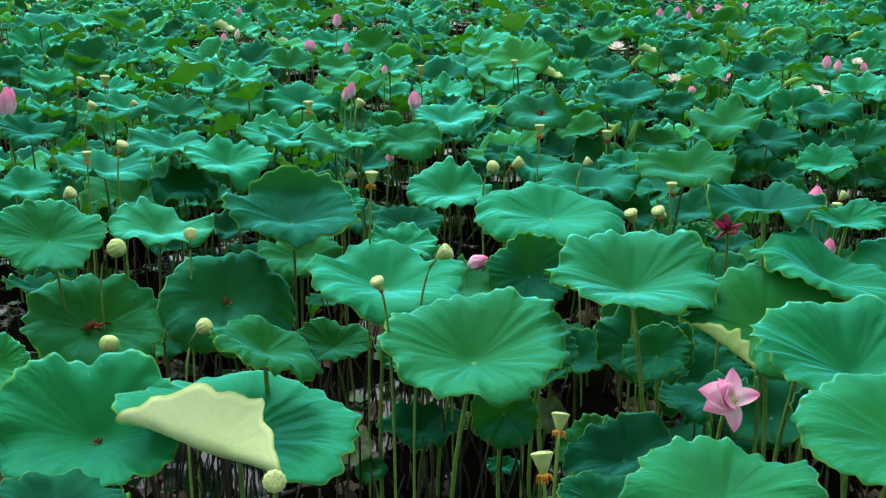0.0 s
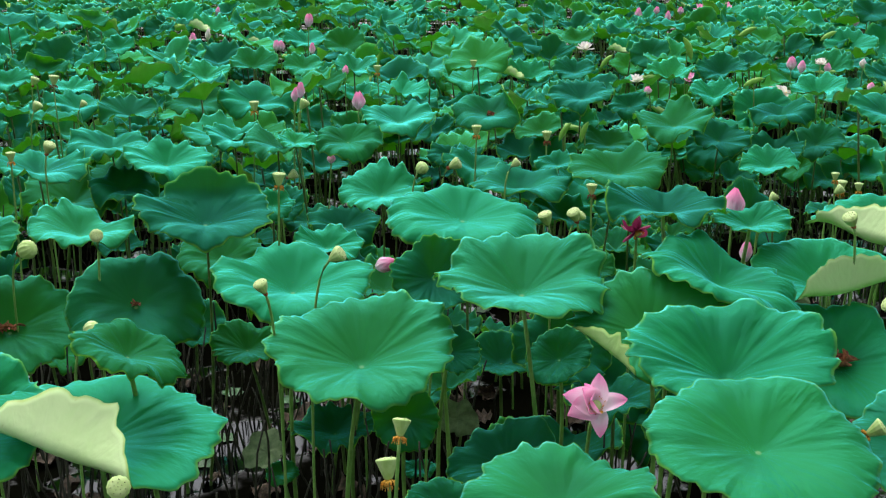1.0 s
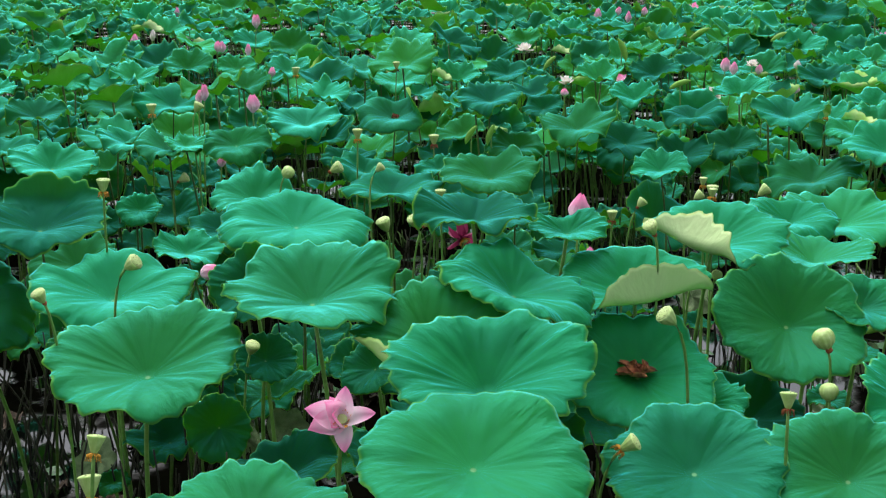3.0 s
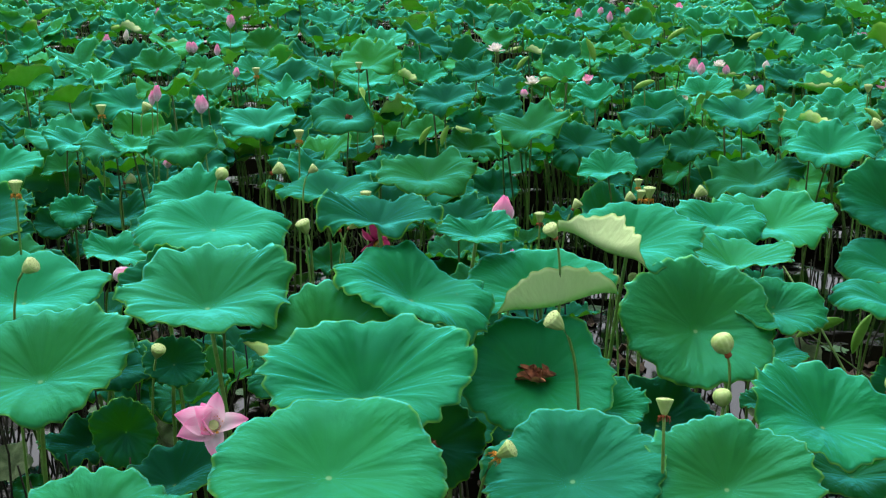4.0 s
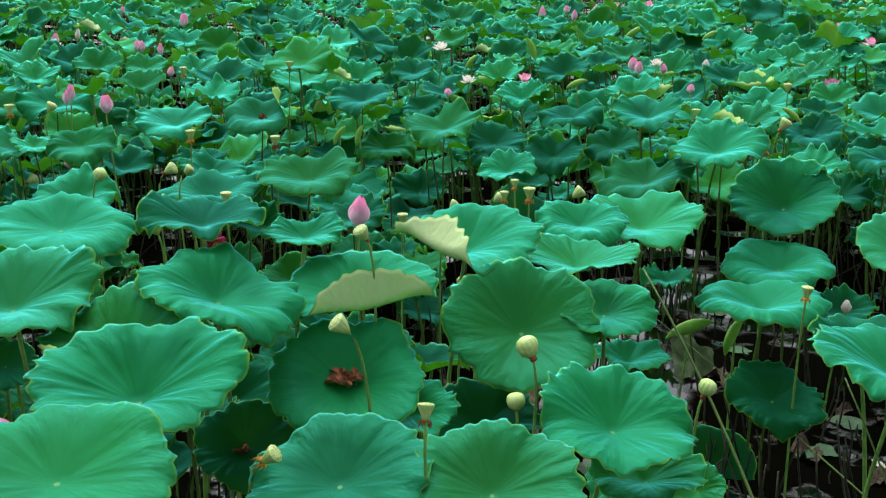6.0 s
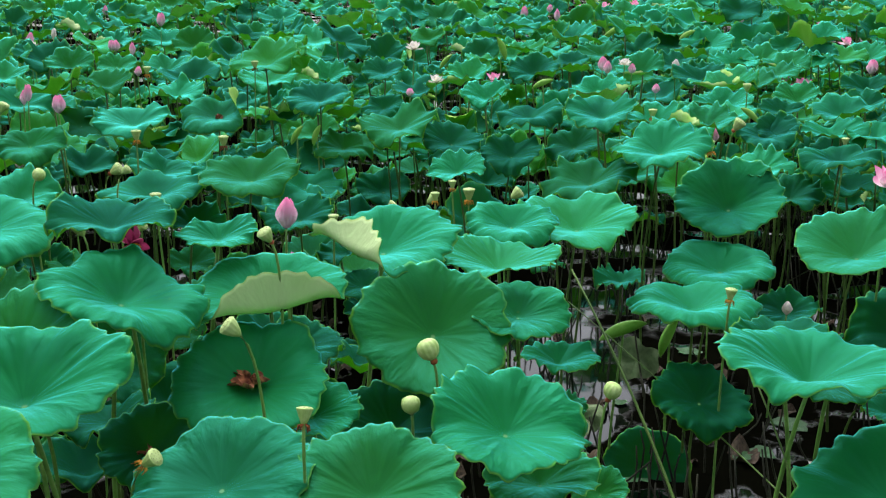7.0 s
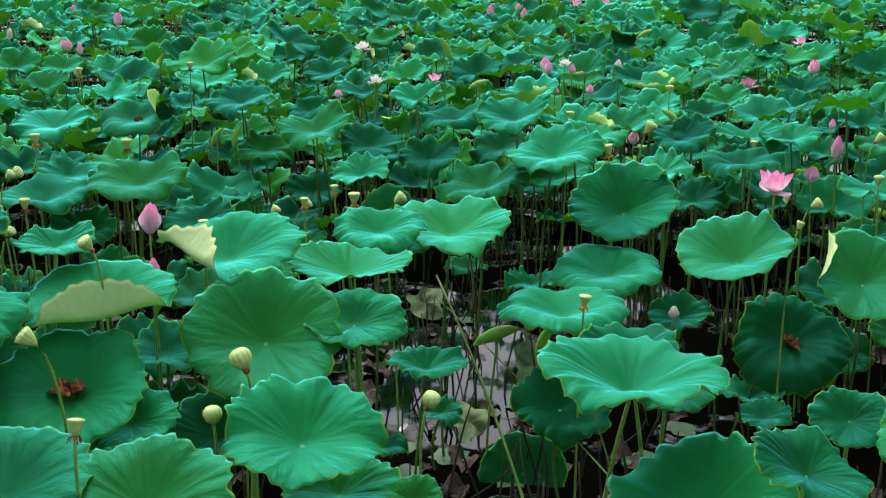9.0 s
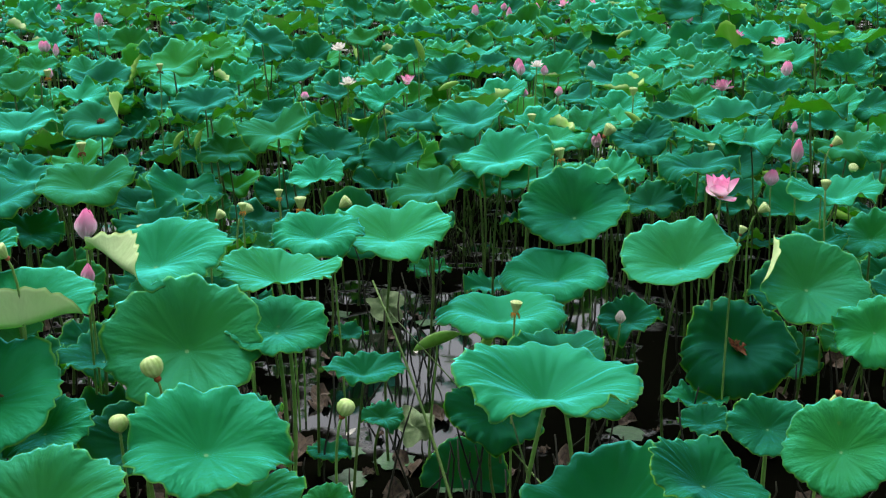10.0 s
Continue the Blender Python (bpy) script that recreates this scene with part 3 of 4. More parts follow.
def far_leaf(x, y, z, r, nx, ny, tone=None):
    r = min(r, 0.30)
    far_leaf.count += 1
    k = far_leaf.count
    root = tagged(new("lotus_leaf"), LEAF_LABEL, "lotus leaf", "lotus leaves in the pond")
    root.location = (x, y, -0.1)
    flat = k // 3 * 4 + 1 + k % 3
    b = new("blade", PATTERNS[(k if tone is None else flat) % len(PATTERNS)])
    b.parent = root
    b.color = ((k * 0.618) % 1.0 if tone is None else tone, 0, 0, 1)
    b.matrix_basis = Matrix.Translation((0, 0, z + 0.1)) @ facing(nx, ny, k * 67.0) @ Matrix.Diagonal((r, r, r, 1))
    s = new("stem", STEM_MESH)
    s.parent = root
    s.matrix_basis = pose(0, 0, 0, 0, 0, k * 40) @ Matrix.Diagonal((1, 1, z + 0.1, 1))
    PLACED.append((x, y, r))
    return root


far_leaf.count = 0
far_leaf(-3.03, 9.37, 1.01, 0.19, 0.17, -0.31)
far_leaf(-3.21, 11.23, 0.99, 0.24, 0.17, -0.37)
far_leaf(-2.45, 9.06, 1.01, 0.17, 0.12, -0.22)
far_leaf(-2.17, 11.22, 0.97, 0.31, 0.08, -0.20)
far_leaf(-1.77, 11.34, 0.97, 0.30, 0.08, -0.25)
far_leaf(-2.01, 9.58, 1.03, 0.13, 0.17, -0.64)
far_leaf(-1.35, 10.70, 1.00, 0.21, 0.08, -0.38)
far_leaf(-1.55, 12.79, 1.01, 0.19, 0.07, -0.33)
far_leaf(-1.21, 13.54, 0.98, 0.26, 0.04, -0.26)
far_leaf(-0.73, 12.81, 1.00, 0.22, 0.04, -0.57)
far_leaf(-0.45, 10.45, 1.00, 0.20, 0.02, -0.31)
far_leaf(-0.28, 13.96, 1.00, 0.20, 0.01, -0.40)
far_leaf(-1.11, 18.12, 0.98, 0.30, 0.04, -0.42)
far_leaf(-0.50, 17.06, 0.97, 0.33, 0.02, -0.42)
far_leaf(-1.98, 17.04, 0.96, 0.36, 0.05, -0.22)
far_leaf(-3.31, 17.05, 0.98, 0.28, 0.13, -0.43)
far_leaf(-3.32, 13.55, 0.99, 0.25, 0.14, -0.36)
far_leaf(-3.74, 15.87, 0.99, 0.26, 0.13, -0.31)
far_leaf(-4.94, 17.04, 0.97, 0.33, 0.14, -0.25)
far_leaf(-5.95, 19.63, 0.98, 0.29, 0.14, -0.23)
far_leaf(-4.26, 12.80, 0.99, 0.27, 0.21, -0.41)
far_leaf(-3.82, 10.96, 1.01, 0.20, 0.25, -0.53)
far_leaf(-4.66, 14.85, 0.97, 0.31, 0.16, -0.27)
far_leaf(-2.48, 14.85, 0.98, 0.29, 0.09, -0.28)
far_leaf(-0.90, 10.60, 1.01, 0.18, 0.05, -0.41)
far_leaf(-0.62, 9.29, 1.00, 0.20, 0.03, -0.22)
far_leaf(-1.61, 9.86, 1.00, 0.20, 0.09, -0.29)
far_leaf(-2.87, 11.22, 1.00, 0.20, 0.14, -0.31)
far_leaf(0.44, 13.55, 0.97, 0.31, -0.02, -0.33)
far_leaf(0.18, 10.69, 0.99, 0.25, -0.01, -0.21)
far_leaf(0.93, 11.51, 1.00, 0.21, -0.05, -0.34)
far_leaf(0.89, 18.40, 0.96, 0.35, -0.03, -0.30)
far_leaf(1.71, 17.33, 0.97, 0.36, -0.07, -0.51)
far_leaf(1.30, 11.51, 0.99, 0.24, -0.06, -0.35)
far_leaf(0.52, 9.77, 0.99, 0.23, -0.03, -0.24)
far_leaf(1.94, 15.35, 0.99, 0.25, -0.07, -0.35)
far_leaf(2.28, 14.39, 0.98, 0.28, -0.09, -0.33)
far_leaf(2.78, 18.69, 0.96, 0.36, -0.07, -0.22)
far_leaf(3.28, 18.11, 0.99, 0.26, -0.11, -0.37)
far_leaf(2.12, 12.11, 1.00, 0.20, -0.10, -0.33)
far_leaf(2.89, 15.35, 0.99, 0.25, -0.12, -0.40)
far_leaf(3.21, 13.54, 0.98, 0.29, -0.11, -0.24)
far_leaf(2.51, 11.69, 1.00, 0.23, -0.13, -0.38)
far_leaf(2.63, 10.22, 1.00, 0.22, -0.14, -0.32)
far_leaf(4.79, 16.46, 0.98, 0.32, -0.20, -0.48)
far_leaf(5.05, 18.69, 0.97, 0.31, -0.15, -0.31)
far_leaf(4.28, 13.01, 0.98, 0.30, -0.18, -0.33)
far_leaf(3.49, 10.13, 1.01, 0.20, -0.19, -0.34)
far_leaf(3.35, 11.80, 1.00, 0.21, -0.15, -0.29)
far_leaf(2.09, 9.69, 1.01, 0.19, -0.10, -0.24)
far_leaf(3.31, 10.45, 1.01, 0.17, -0.16, -0.29)
far_leaf(5.81, 16.80, 0.97, 0.32, -0.19, -0.33)
far_leaf(2.22, 8.58, 1.01, 0.18, -0.13, -0.26)
far_leaf(3.73, 16.44, 0.98, 0.27, -0.12, -0.31)
far_leaf(3.01, 8.82, 1.00, 0.20, -0.15, -0.22)
far_leaf(0.98, 9.77, 1.00, 0.20, -0.05, -0.30)
far_leaf(1.40, 10.22, 1.01, 0.19, -0.08, -0.35)
far_leaf(4.87, 16.95, 0.96, 0.38, -0.13, -0.41)
far_leaf(4.38, 18.22, 0.96, 0.34, -0.09, -0.34)
far_leaf(6.18, 17.56, 0.96, 0.36, -0.15, -0.31)
far_leaf(4.54, 12.86, 0.99, 0.27, -0.15, -0.43)
far_leaf(5.11, 12.65, 0.99, 0.26, -0.15, -0.29)
far_leaf(6.07, 13.82, 1.00, 0.22, -0.20, -0.39)
far_leaf(3.95, 9.07, 0.98, 0.25, -0.10, -0.11)
far_leaf(3.92, 9.82, 1.00, 0.22, -0.12, -0.22)
far_leaf(4.63, 10.91, 1.00, 0.21, -0.14, -0.24)
far_leaf(4.59, 10.12, 1.01, 0.18, -0.15, -0.25)
far_leaf(3.72, 12.18, 0.99, 0.23, -0.09, -0.26)
far_leaf(4.31, 8.44, 1.02, 0.16, -0.20, -0.37)
far_leaf(3.89, 10.90, 1.00, 0.20, -0.12, -0.29)
far_leaf(3.21, 7.42, 1.01, 0.19, -0.10, -0.17)
far_leaf(3.48, 7.31, 1.00, 0.21, -0.11, -0.16)
far_leaf(3.85, 7.10, 1.03, 0.13, -0.22, -0.46)
far_leaf(4.42, 16.35, 0.97, 0.34, -0.07, -0.46)
far_leaf(5.73, 16.32, 0.97, 0.34, -0.10, -0.31)
far_leaf(5.94, 13.70, 0.96, 0.34, -0.11, -0.22)
far_leaf(6.63, 13.34, 0.99, 0.25, -0.16, -0.30)
far_leaf(6.85, 15.32, 0.98, 0.29, -0.14, -0.26)
far_leaf(5.06, 10.82, 1.00, 0.20, -0.10, -0.24)
far_leaf(4.75, 10.47, 1.00, 0.20, -0.09, -0.24)
far_leaf(4.99, 9.10, 1.01, 0.19, -0.12, -0.25)
far_leaf(5.90, 10.39, 1.00, 0.21, -0.18, -0.35)
far_leaf(5.47, 8.43, 1.01, 0.17, -0.20, -0.41)
far_leaf(5.22, 8.31, 1.01, 0.17, -0.16, -0.33)
far_leaf(4.64, 13.58, 1.00, 0.22, -0.09, -0.42)
far_leaf(3.95, 9.99, 1.01, 0.17, -0.07, -0.37)
far_leaf(3.76, 8.19, 1.00, 0.19, -0.05, -0.21)
far_leaf(4.16, 9.25, 0.98, 0.26, -0.05, -0.07)
far_leaf(4.09, 7.96, 1.01, 0.16, -0.07, -0.16)
far_leaf(5.66, 11.30, 1.00, 0.23, -0.14, -0.28)
far_leaf(6.57, 11.82, 1.00, 0.21, -0.20, -0.38)
far_leaf(4.37, 10.73, 1.00, 0.22, -0.07, -0.22)
far_leaf(4.98, 6.64, 1.03, 0.12, -0.19, -0.36)

# ---- flowers, buds and seed pods ----
PINK = petal_material("petal_pink", (0.97, 0.84, 0.91), (0.96, 0.27, 0.58))
WHITE = petal_material("petal_white", (0.88, 0.86, 0.74), (0.90, 0.84, 0.84))
WILTED = petal_material("petal_wilted", (0.17, 0.015, 0.055), (0.28, 0.03, 0.10))
POD = plain_material("pod_green", (0.36, 0.58, 0.14), (0.56, 0.74, 0.30), 30.0, 0.5, 0.25, glow=(0.4, 0.5, 0.1), amount=0.1)
POD_FACE = plain_material("pod_face", (0.34, 0.48, 0.15), (0.46, 0.58, 0.24), 60.0, 0.55, 0.2)
SEED = plain_material("seed_green", (0.16, 0.24, 0.06), (0.26, 0.34, 0.11), 90.0, 0.4, 0.2)
STAMEN = plain_material("stamen_orange", (0.62, 0.24, 0.02), (0.85, 0.48, 0.06), 50.0, 0.7, 0.3)
DRY = plain_material("dry_stamen_brown", (0.20, 0.05, 0.02), (0.38, 0.12, 0.03), 50.0, 0.8, 0.4)
HUSK = plain_material("dry_petal_brown", (0.10, 0.030, 0.018), (0.50, 0.20, 0.09), 60.0, 0.75, 0.5)
YOUNG = plain_material("young_leaf_green", (0.18, 0.48, 0.05), (0.32, 0.62, 0.12), 12.0, 0.5, 0.3, glow=(0.2, 0.5, 0.03), amount=0.2)


BLOOMS = []


def stem_to(root, tip, axis, lean=0.0, radius=0.0045, seed=0):
    """A stem from the water to tip, where it runs along axis."""
    BLOOMS.append((tip.x, tip.y))
    rng = random.Random(seed)
    foot = Vector((tip.x + lean + rng.uniform(-.05, .05), tip.y + rng.uniform(0.0, .10), -0.12))
    root.location = foot
    p3 = tip - foot
    p1 = Vector((0, 0, p3.z * 0.6))
    p2 = p3 - axis.normalized() * min(0.10, p3.z * 0.2) + Vector((0, 0, -0.02))
    pts = [((1 - s) ** 3) * Vector((0, 0, 0)) + 3 * s * (1 - s) ** 2 * p1 + 3 * s * s * (1 - s) * p2 + s ** 3 * p3 for s in [i / 12 for i in range(13)]]
    bm = bmesh.new()
    tube(bm, pts, [radius * (1.15 - 0.25 * i / 12) for i in range(13)], 7)
    part("stem", bm, BLOOM_STEM, root)
    return p3


def turned(axis):
    return Vector(axis).normalized().to_track_quat('Z', 'Y').to_matrix().to_4x4()


def lathe(bm, profile, sides=20, ribs=0, depth=0.0):
    rings = []
    for r, z in profile:
        rings.append([bm.verts.new((r * (1 + depth * math.cos(ribs * k * math.tau / sides)) * math.cos(k * math.tau / sides),
                                    r * (1 + depth * math.cos(ribs * k * math.tau / sides)) * math.sin(k * math.tau / sides), z)) for k in range(sides)])
    for a, b in zip(rings, rings[1:]):
        for k in range(sides):
            bm.faces.new((a[k], a[(k + 1) % sides], b[(k + 1) % sides], b[k]))
    bm.faces.new(rings[0][::-1])
    bm.faces.new(rings[-1])


bm = bmesh.new()
bmesh.ops.create_icosphere(bm, subdivisions=1, radius=0.08)
SEED_MESH = mesh_of("seed", bm, SEED)


def seed_pod(x, y, z, d, ax=(0, 0, 1), fringe=False, lean=0.0, ripe=False):
    """A green seed pod of width d, its flat face along ax, its middle at (x, y, z)."""
    seed_pod.count += 1
    n = seed_pod.count
    label = "pale green lotus seed pod with dry orange stamens on its stem" if fringe else "pale green ribbed lotus seed pod on a thin stem"
    root = tagged(new("lotus_seed_pod"), label, "seed pod", "lotus seed pods")
    axis = Vector(ax).normalized()
    h = d * 0.95
    base = Vector((x, y, z)) - axis * h * 0.5
    tip = stem_to(root, base, axis if axis.z > -0.2 else Vector((0.3, 0, 0.6)), lean, 0.0042, n)
    m = Matrix.Translation(tip) @ turned(axis) @ pose(0, 0, 0, 0, 0, n * 33)
    r = d / 2
    bm = bmesh.new()
    bulge = 0.5 if ripe else 0.05
    if ripe:
        shape = ((.14, 0), (.42, .07), (.76, .22), (.96, .46), (1.0, .66), (.90, .86), (.68, .98), (.38, 1.05), (.08, 1.06))
    elif fringe:
        shape = ((.26, 0), (.44, .2), (.62, .45), (.80, .7), (.97, .92), (.98, .96), (.92, 1.0))
    else:
        shape = ((.18, 0), (.38, .12), (.60, .32), (.80, .55), (.95, .78), (1.0, .91), (.93, .99))
    prof = [(r * a, h * c) for a, c in shape]
    lathe(bm, prof, 48, 12, 0.05 if ripe else 0.035)
    bm.transform(m)
    body = part("body", bm, POD, root)
    if not ripe:
        bm = bmesh.new()
        lathe(bm, [(r * (.9 - bulge * .4), h * 0.985), (r * (.86 - bulge * .4), h * 1.02), (r * 0.45, h * 1.06)], 20)
        bm.transform(m)
        face = part("face", bm, POD_FACE, root, "flat yellow-green pod face")
    for k in range(0 if ripe else 13):
        q, a = (0.0, 0) if k == 0 else ((0.32, k * 1.26) if k < 6 else (0.66 - bulge * .5, k * 0.9))
        ob = new("seed", SEED_MESH)
        ob.parent = face
        ob.matrix_basis = m @ Matrix.Translation((r * q * math.cos(a), r * q * math.sin(a), h * 1.04)) @ Matrix.Diagonal((r, r, r, 1))
    if fringe:
        bm = bmesh.new()
        rng = random.Random(n)
        for k in range(34):
            a, w = rng.uniform(0, math.tau), rng.uniform(0.5, 1.0)
            c, s = math.cos(a), math.sin(a)
            pts = [Vector((r * 0.2 * c, r * 0.2 * s, h * 0.06)), Vector((r * (.4 + .3 * w) * c, r * (.4 + .3 * w) * s, -h * 0.05 * w)),
                   Vector((r * (.45 + .4 * w) * c, r * (.45 + .4 * w) * s, -h * 0.45 * w))]
            tube(bm, pts, [r * .07, r * .08, r * .05], 4)
        bm.transform(m)
        part("stamen_tuft", bm, STAMEN if n % 3 else DRY, root, "drooping orange stamens")
    elif n % 2:
        bm = bmesh.new()
        lathe(bm, [(r * .2, -h * .22), (r * .34, -h * .12), (r * .3, h * .04), (r * .1, h * .06)], 9, 3, 0.2)
        bm.transform(m)
        part("collar", bm, DRY, root, "dry red-brown collar")
    return root


seed_pod.count = 0


def petal(length, width, a0, a1, cup=0.25, seed=0, nu=8, nv=6):
    """One petal from the origin, leaning toward +x: a0 and a1 are its slants from upright at the base and at the tip."""
    bm = bmesh.new()
    uv = bm.loops.layers.uv.new("uv")
    rng = random.Random(seed)
    pts, rows = Vector((0, 0, 0)), []
    for i in range(nu + 1):
        u = i / nu
        a = radians(a0 + (a1 - a0) * u)
        if i:
            pts = pts + Vector((math.sin(a), 0, math.cos(a))) * (length / nu)
        w = width * 0.5 * max(0.02, math.sin(math.pi * min(1, 0.08 + 0.92 * u) ** 0.85)) ** 0.75
        if u > 0.97:
            w = width * 0.02
        n = Vector((-math.cos(a), 0, math.sin(a)))
        rows.append([bm.verts.new(pts + Vector((0, w * v, 0)) + n * (cup * w * v * v + 0.03 * width * math.sin(5 * u + 3 * v + rng.random())))
                     for v in [2 * j / nv - 1 for j in range(nv + 1)]])
    for i in range(nu):
        for j in range(nv):
            f = bm.faces.new((rows[i][j], rows[i][j + 1], rows[i + 1][j + 1], rows[i + 1][j]))
            for loop, q in zip(f.loops, ((j, i), (j + 1, i), (j + 1, i + 1), (j, i + 1))):
                loop[uv].uv = (q[0] / nv, q[1] / nu)
    return bm


PETALS = {}


def petal_mesh(kind, mat, seed):
    key = (kind, mat.name, seed)
    if key not in PETALS:
        shape = dict(bud=(1.22, 0.84, 66, -44, 0.6), bud_in=(1.15, 0.6, 40, -34, 0.5), outer=(1.0, 0.66, 94, 60, 0.35), mid=(0.98, 0.68, 66, 30, 0.4),
                     inner=(0.85, 0.58, 42, -4, 0.45), limp=(1.0, 0.42, 120, 165, 0.4))[kind]
        PETALS[key] = mesh_of("petal", petal(*shape, seed=seed), mat)
    return PETALS[key]


def put_petals(root, m, plan, mat, size, seed):
    rng = random.Random(seed)
    for kind, count, turn0 in plan:
        for k in range(count):
            ob = new("petal", petal_mesh(kind, mat, k % 3))
            ob.parent = root
            s = size * rng.uniform(0.93, 1.05)
            ob.matrix_basis = m @ pose(0, 0, 0, 0, rng.uniform(-6, 6), turn0 + 360 * k / count + rng.uniform(-8, 8)) @ Matrix.Diagonal((s, s, s, 1))


def bud(x, y, z, w, tall=1.3, ax=(0.05, 0, 1), white=False):
    """A closed bud of width w, its middle at (x, y, z)."""
    bud.count += 1
    label = "closed white lotus bud on a tall stem" if white else "closed pink lotus bud on a tall green stem"
    root = tagged(new("lotus_bud"), label, "flower bud", "lotus buds")
    axis = Vector(ax).normalized()
    h = w * tall
    tip = stem_to(root, Vector((x, y, z)) - axis * h / 2, axis, 0.0, 0.0045, 300 + bud.count)
    m = Matrix.Translation(tip) @ turned(axis) @ Matrix.Diagonal((w * 1.2, w * 1.2, h, 1))
    put_petals(root, m, (("bud", 4, 0), ("bud", 4, 45), ("bud_in", 3, 20)), WHITE if white else PINK, 0.98, bud.count)
    return root


bud.count = 0


# the petals of a flower past its best: turn, slant at foot and tip, length, width
LOOSE = ((80, 36, 80, 1.12, 0.66), (8, 58, 100, 1.10, 0.58), (272, 74, 114, 0.98, 0.60), (168, 70, 52, 1.34, 0.92), (200, 78, 56, 1.24, 0.88),
         (144, 50, 30, 1.02, 0.80), (118, 56, 56, 0.88, 0.66), (184, 40, 6, 0.84, 0.76), (226, 56, 34, 0.74, 0.60))


def flower(x, y, z, w, opened=0.6, ax=(0, -0.15, 1), white=False, wilt=False):
    """An open flower of width w, its middle at (x, y, z)."""
    flower.count += 1
    mat = WILTED if wilt else WHITE if white else PINK
    label = "wilted dark red lotus flower hanging under the leaves" if wilt else "open white lotus flower on a tall stem" if white else "open pink lotus flower with a yellow heart on a stem"
    root = tagged(new("lotus_flower"), label, "flower", "lotus flowers")
    axis = Vector(ax).normalized()
    size = w * 0.56
    tip = stem_to(root, Vector((x, y, z)) - axis * size * 0.3, axis if axis.z > 0 else Vector((0, 0, 1)), 0.0, 0.005, 600 + flower.count)
    m = Matrix.Translation(tip) @ turned(axis) @ pose(0, 0, 0, 0, 0, flower.count * 50)
    plan = (("outer", 4 if opened > 0.7 else 2, 10), ("mid", 5 if opened > 0.58 else 3, 30), ("inner", 5, 50)) if not wilt else (("limp", 6, 0), ("outer", 3, 30))
    if opened > 0.85:
        m = Matrix.Translation(tip) @ turned(axis)
        for k, (turn, a0, a1, length, width) in enumerate(LOOSE):
            bm = petal(length * size, width * size, a0, a1, 0.62, k, 10, 8)
            bm.transform(m @ pose(0, 0, 0, 0, 0, turn))
            part("petal", bm, mat, root)
    else:
        put_petals(root, m, plan, mat, size, flower.count)
    bm = bmesh.new()
    r, h = size * 0.17, size * 0.24
    lathe(bm, [(r * .4, 0), (r * .7, h * .5), (r, h), (r * .85, h * 1.05)], 14)
    bm.transform(m)
    part("seed_pod", bm, POD_FACE, root, "small yellow-green pod in the heart")
    bm = bmesh.new()
    rng = random.Random(flower.count)
    for k in range(40 if w > 0.1 else 16):
        a = rng.uniform(0, math.tau)
        d = Vector((math.cos(a), math.sin(a), 0))
        tube(bm, [d * r * .4, d * r * 1.2 + Vector((0, 0, h * .6)), d * r * rng.uniform(1.3, 2.0) + Vector((0, 0, h * rng.uniform(.9, 1.4)))], [r * .06, r * .06, r * .11], 4)
    bm.transform(m)
    part("stamen_tuft", bm, STAMEN, root, "yellow-orange stamens")
    return root


flower.count = 0


def rolled_leaf(x, y, z, length, ax=(0, 0, 1)):
    """A young leaf still rolled from both sides into a boat."""
    rolled_leaf.count += 1
    root = tagged(new("young_lotus_leaf"), "young light green lotus leaf still rolled up on its stem", "lotus leaf", "young lotus leaves")
    axis = Vector(ax).normalized()
    tip = stem_to(root, Vector((x, y, z)), Vector((0, 0, 1)), 0.0, 0.005, 800 + rolled_leaf.count)
    bm = bmesh.new()
    rows = []
    for i in range(15):
        u = i / 14 - 0.5
        w = length * 0.21 * max(0.04, 1 - (2 * u) ** 2) ** 0.7
        row = []
        for j in range(13):
            a = radians(-120 + 240 * j / 12)
            k = w * (1.0 - 0.45 * abs(j / 6 - 1) ** 2)
            row.append(bm.verts.new((k * math.sin(a) + (0.5 * w if j < 6 else -0.5 * w) * abs(j / 6 - 1), -k * math.cos(a), u * length)))
        rows.append(row)
    for a, b in zip(rows, rows[1:]):
        for j in range(12):
            bm.faces.new((a[j], a[j + 1], b[j + 1], b[j]))
    bm.transform(Matrix.Translation(tip) @ turned(axis) @ pose(0, 0, 0, 0, 0, 180 + 25 * (rolled_leaf.count % 3 - 1)))
    part("blade", bm, YOUNG, root)
    return root


rolled_leaf.count = 0


def husk(x, y, z, w):
    """Dry brown petals and stamens dropped into a leaf's hollow."""
    husk.count += 1
    root = tagged(new("dry_petals"), "heap of dry brown fallen petals in a leaf", "dry petals", "heaps of dry petals")
    root.location = (x, y, z)
    rng = random.Random(60 + husk.count)
    for k in range(15):
        bm = petal(w * rng.uniform(.3, .6), w * rng.uniform(.10, .22), rng.uniform(40, 100), rng.uniform(-20, 190), 1.3, k, 7, 4)
        bm.transform(Matrix.Translation((rng.uniform(-.22, .22) * w, rng.uniform(-.2, .15) * w, rng.uniform(0.0, .16) * w)) @ pose(0, 0, 0, rng.uniform(-40, 40), 0, rng.uniform(0, 360)))
        part("petal", bm, HUSK, root)
    return root


husk.count = 0
flower(0.69, 2.74, 1.03, 0.136, ax=(.12, -.72, .66), opened=.9)
flower(3.89, 5.34, 1.10, 0.216, ax=(0, -.1, 1), opened=.55)
flower(1.60, 11.28, 1.14, 0.174, white=True, opened=.6)
flower(1.84, 9.72, 1.02, 0.146, white=True, opened=.6)
flower(2.29, 9.94, 1.01, 0.156, opened=.5)
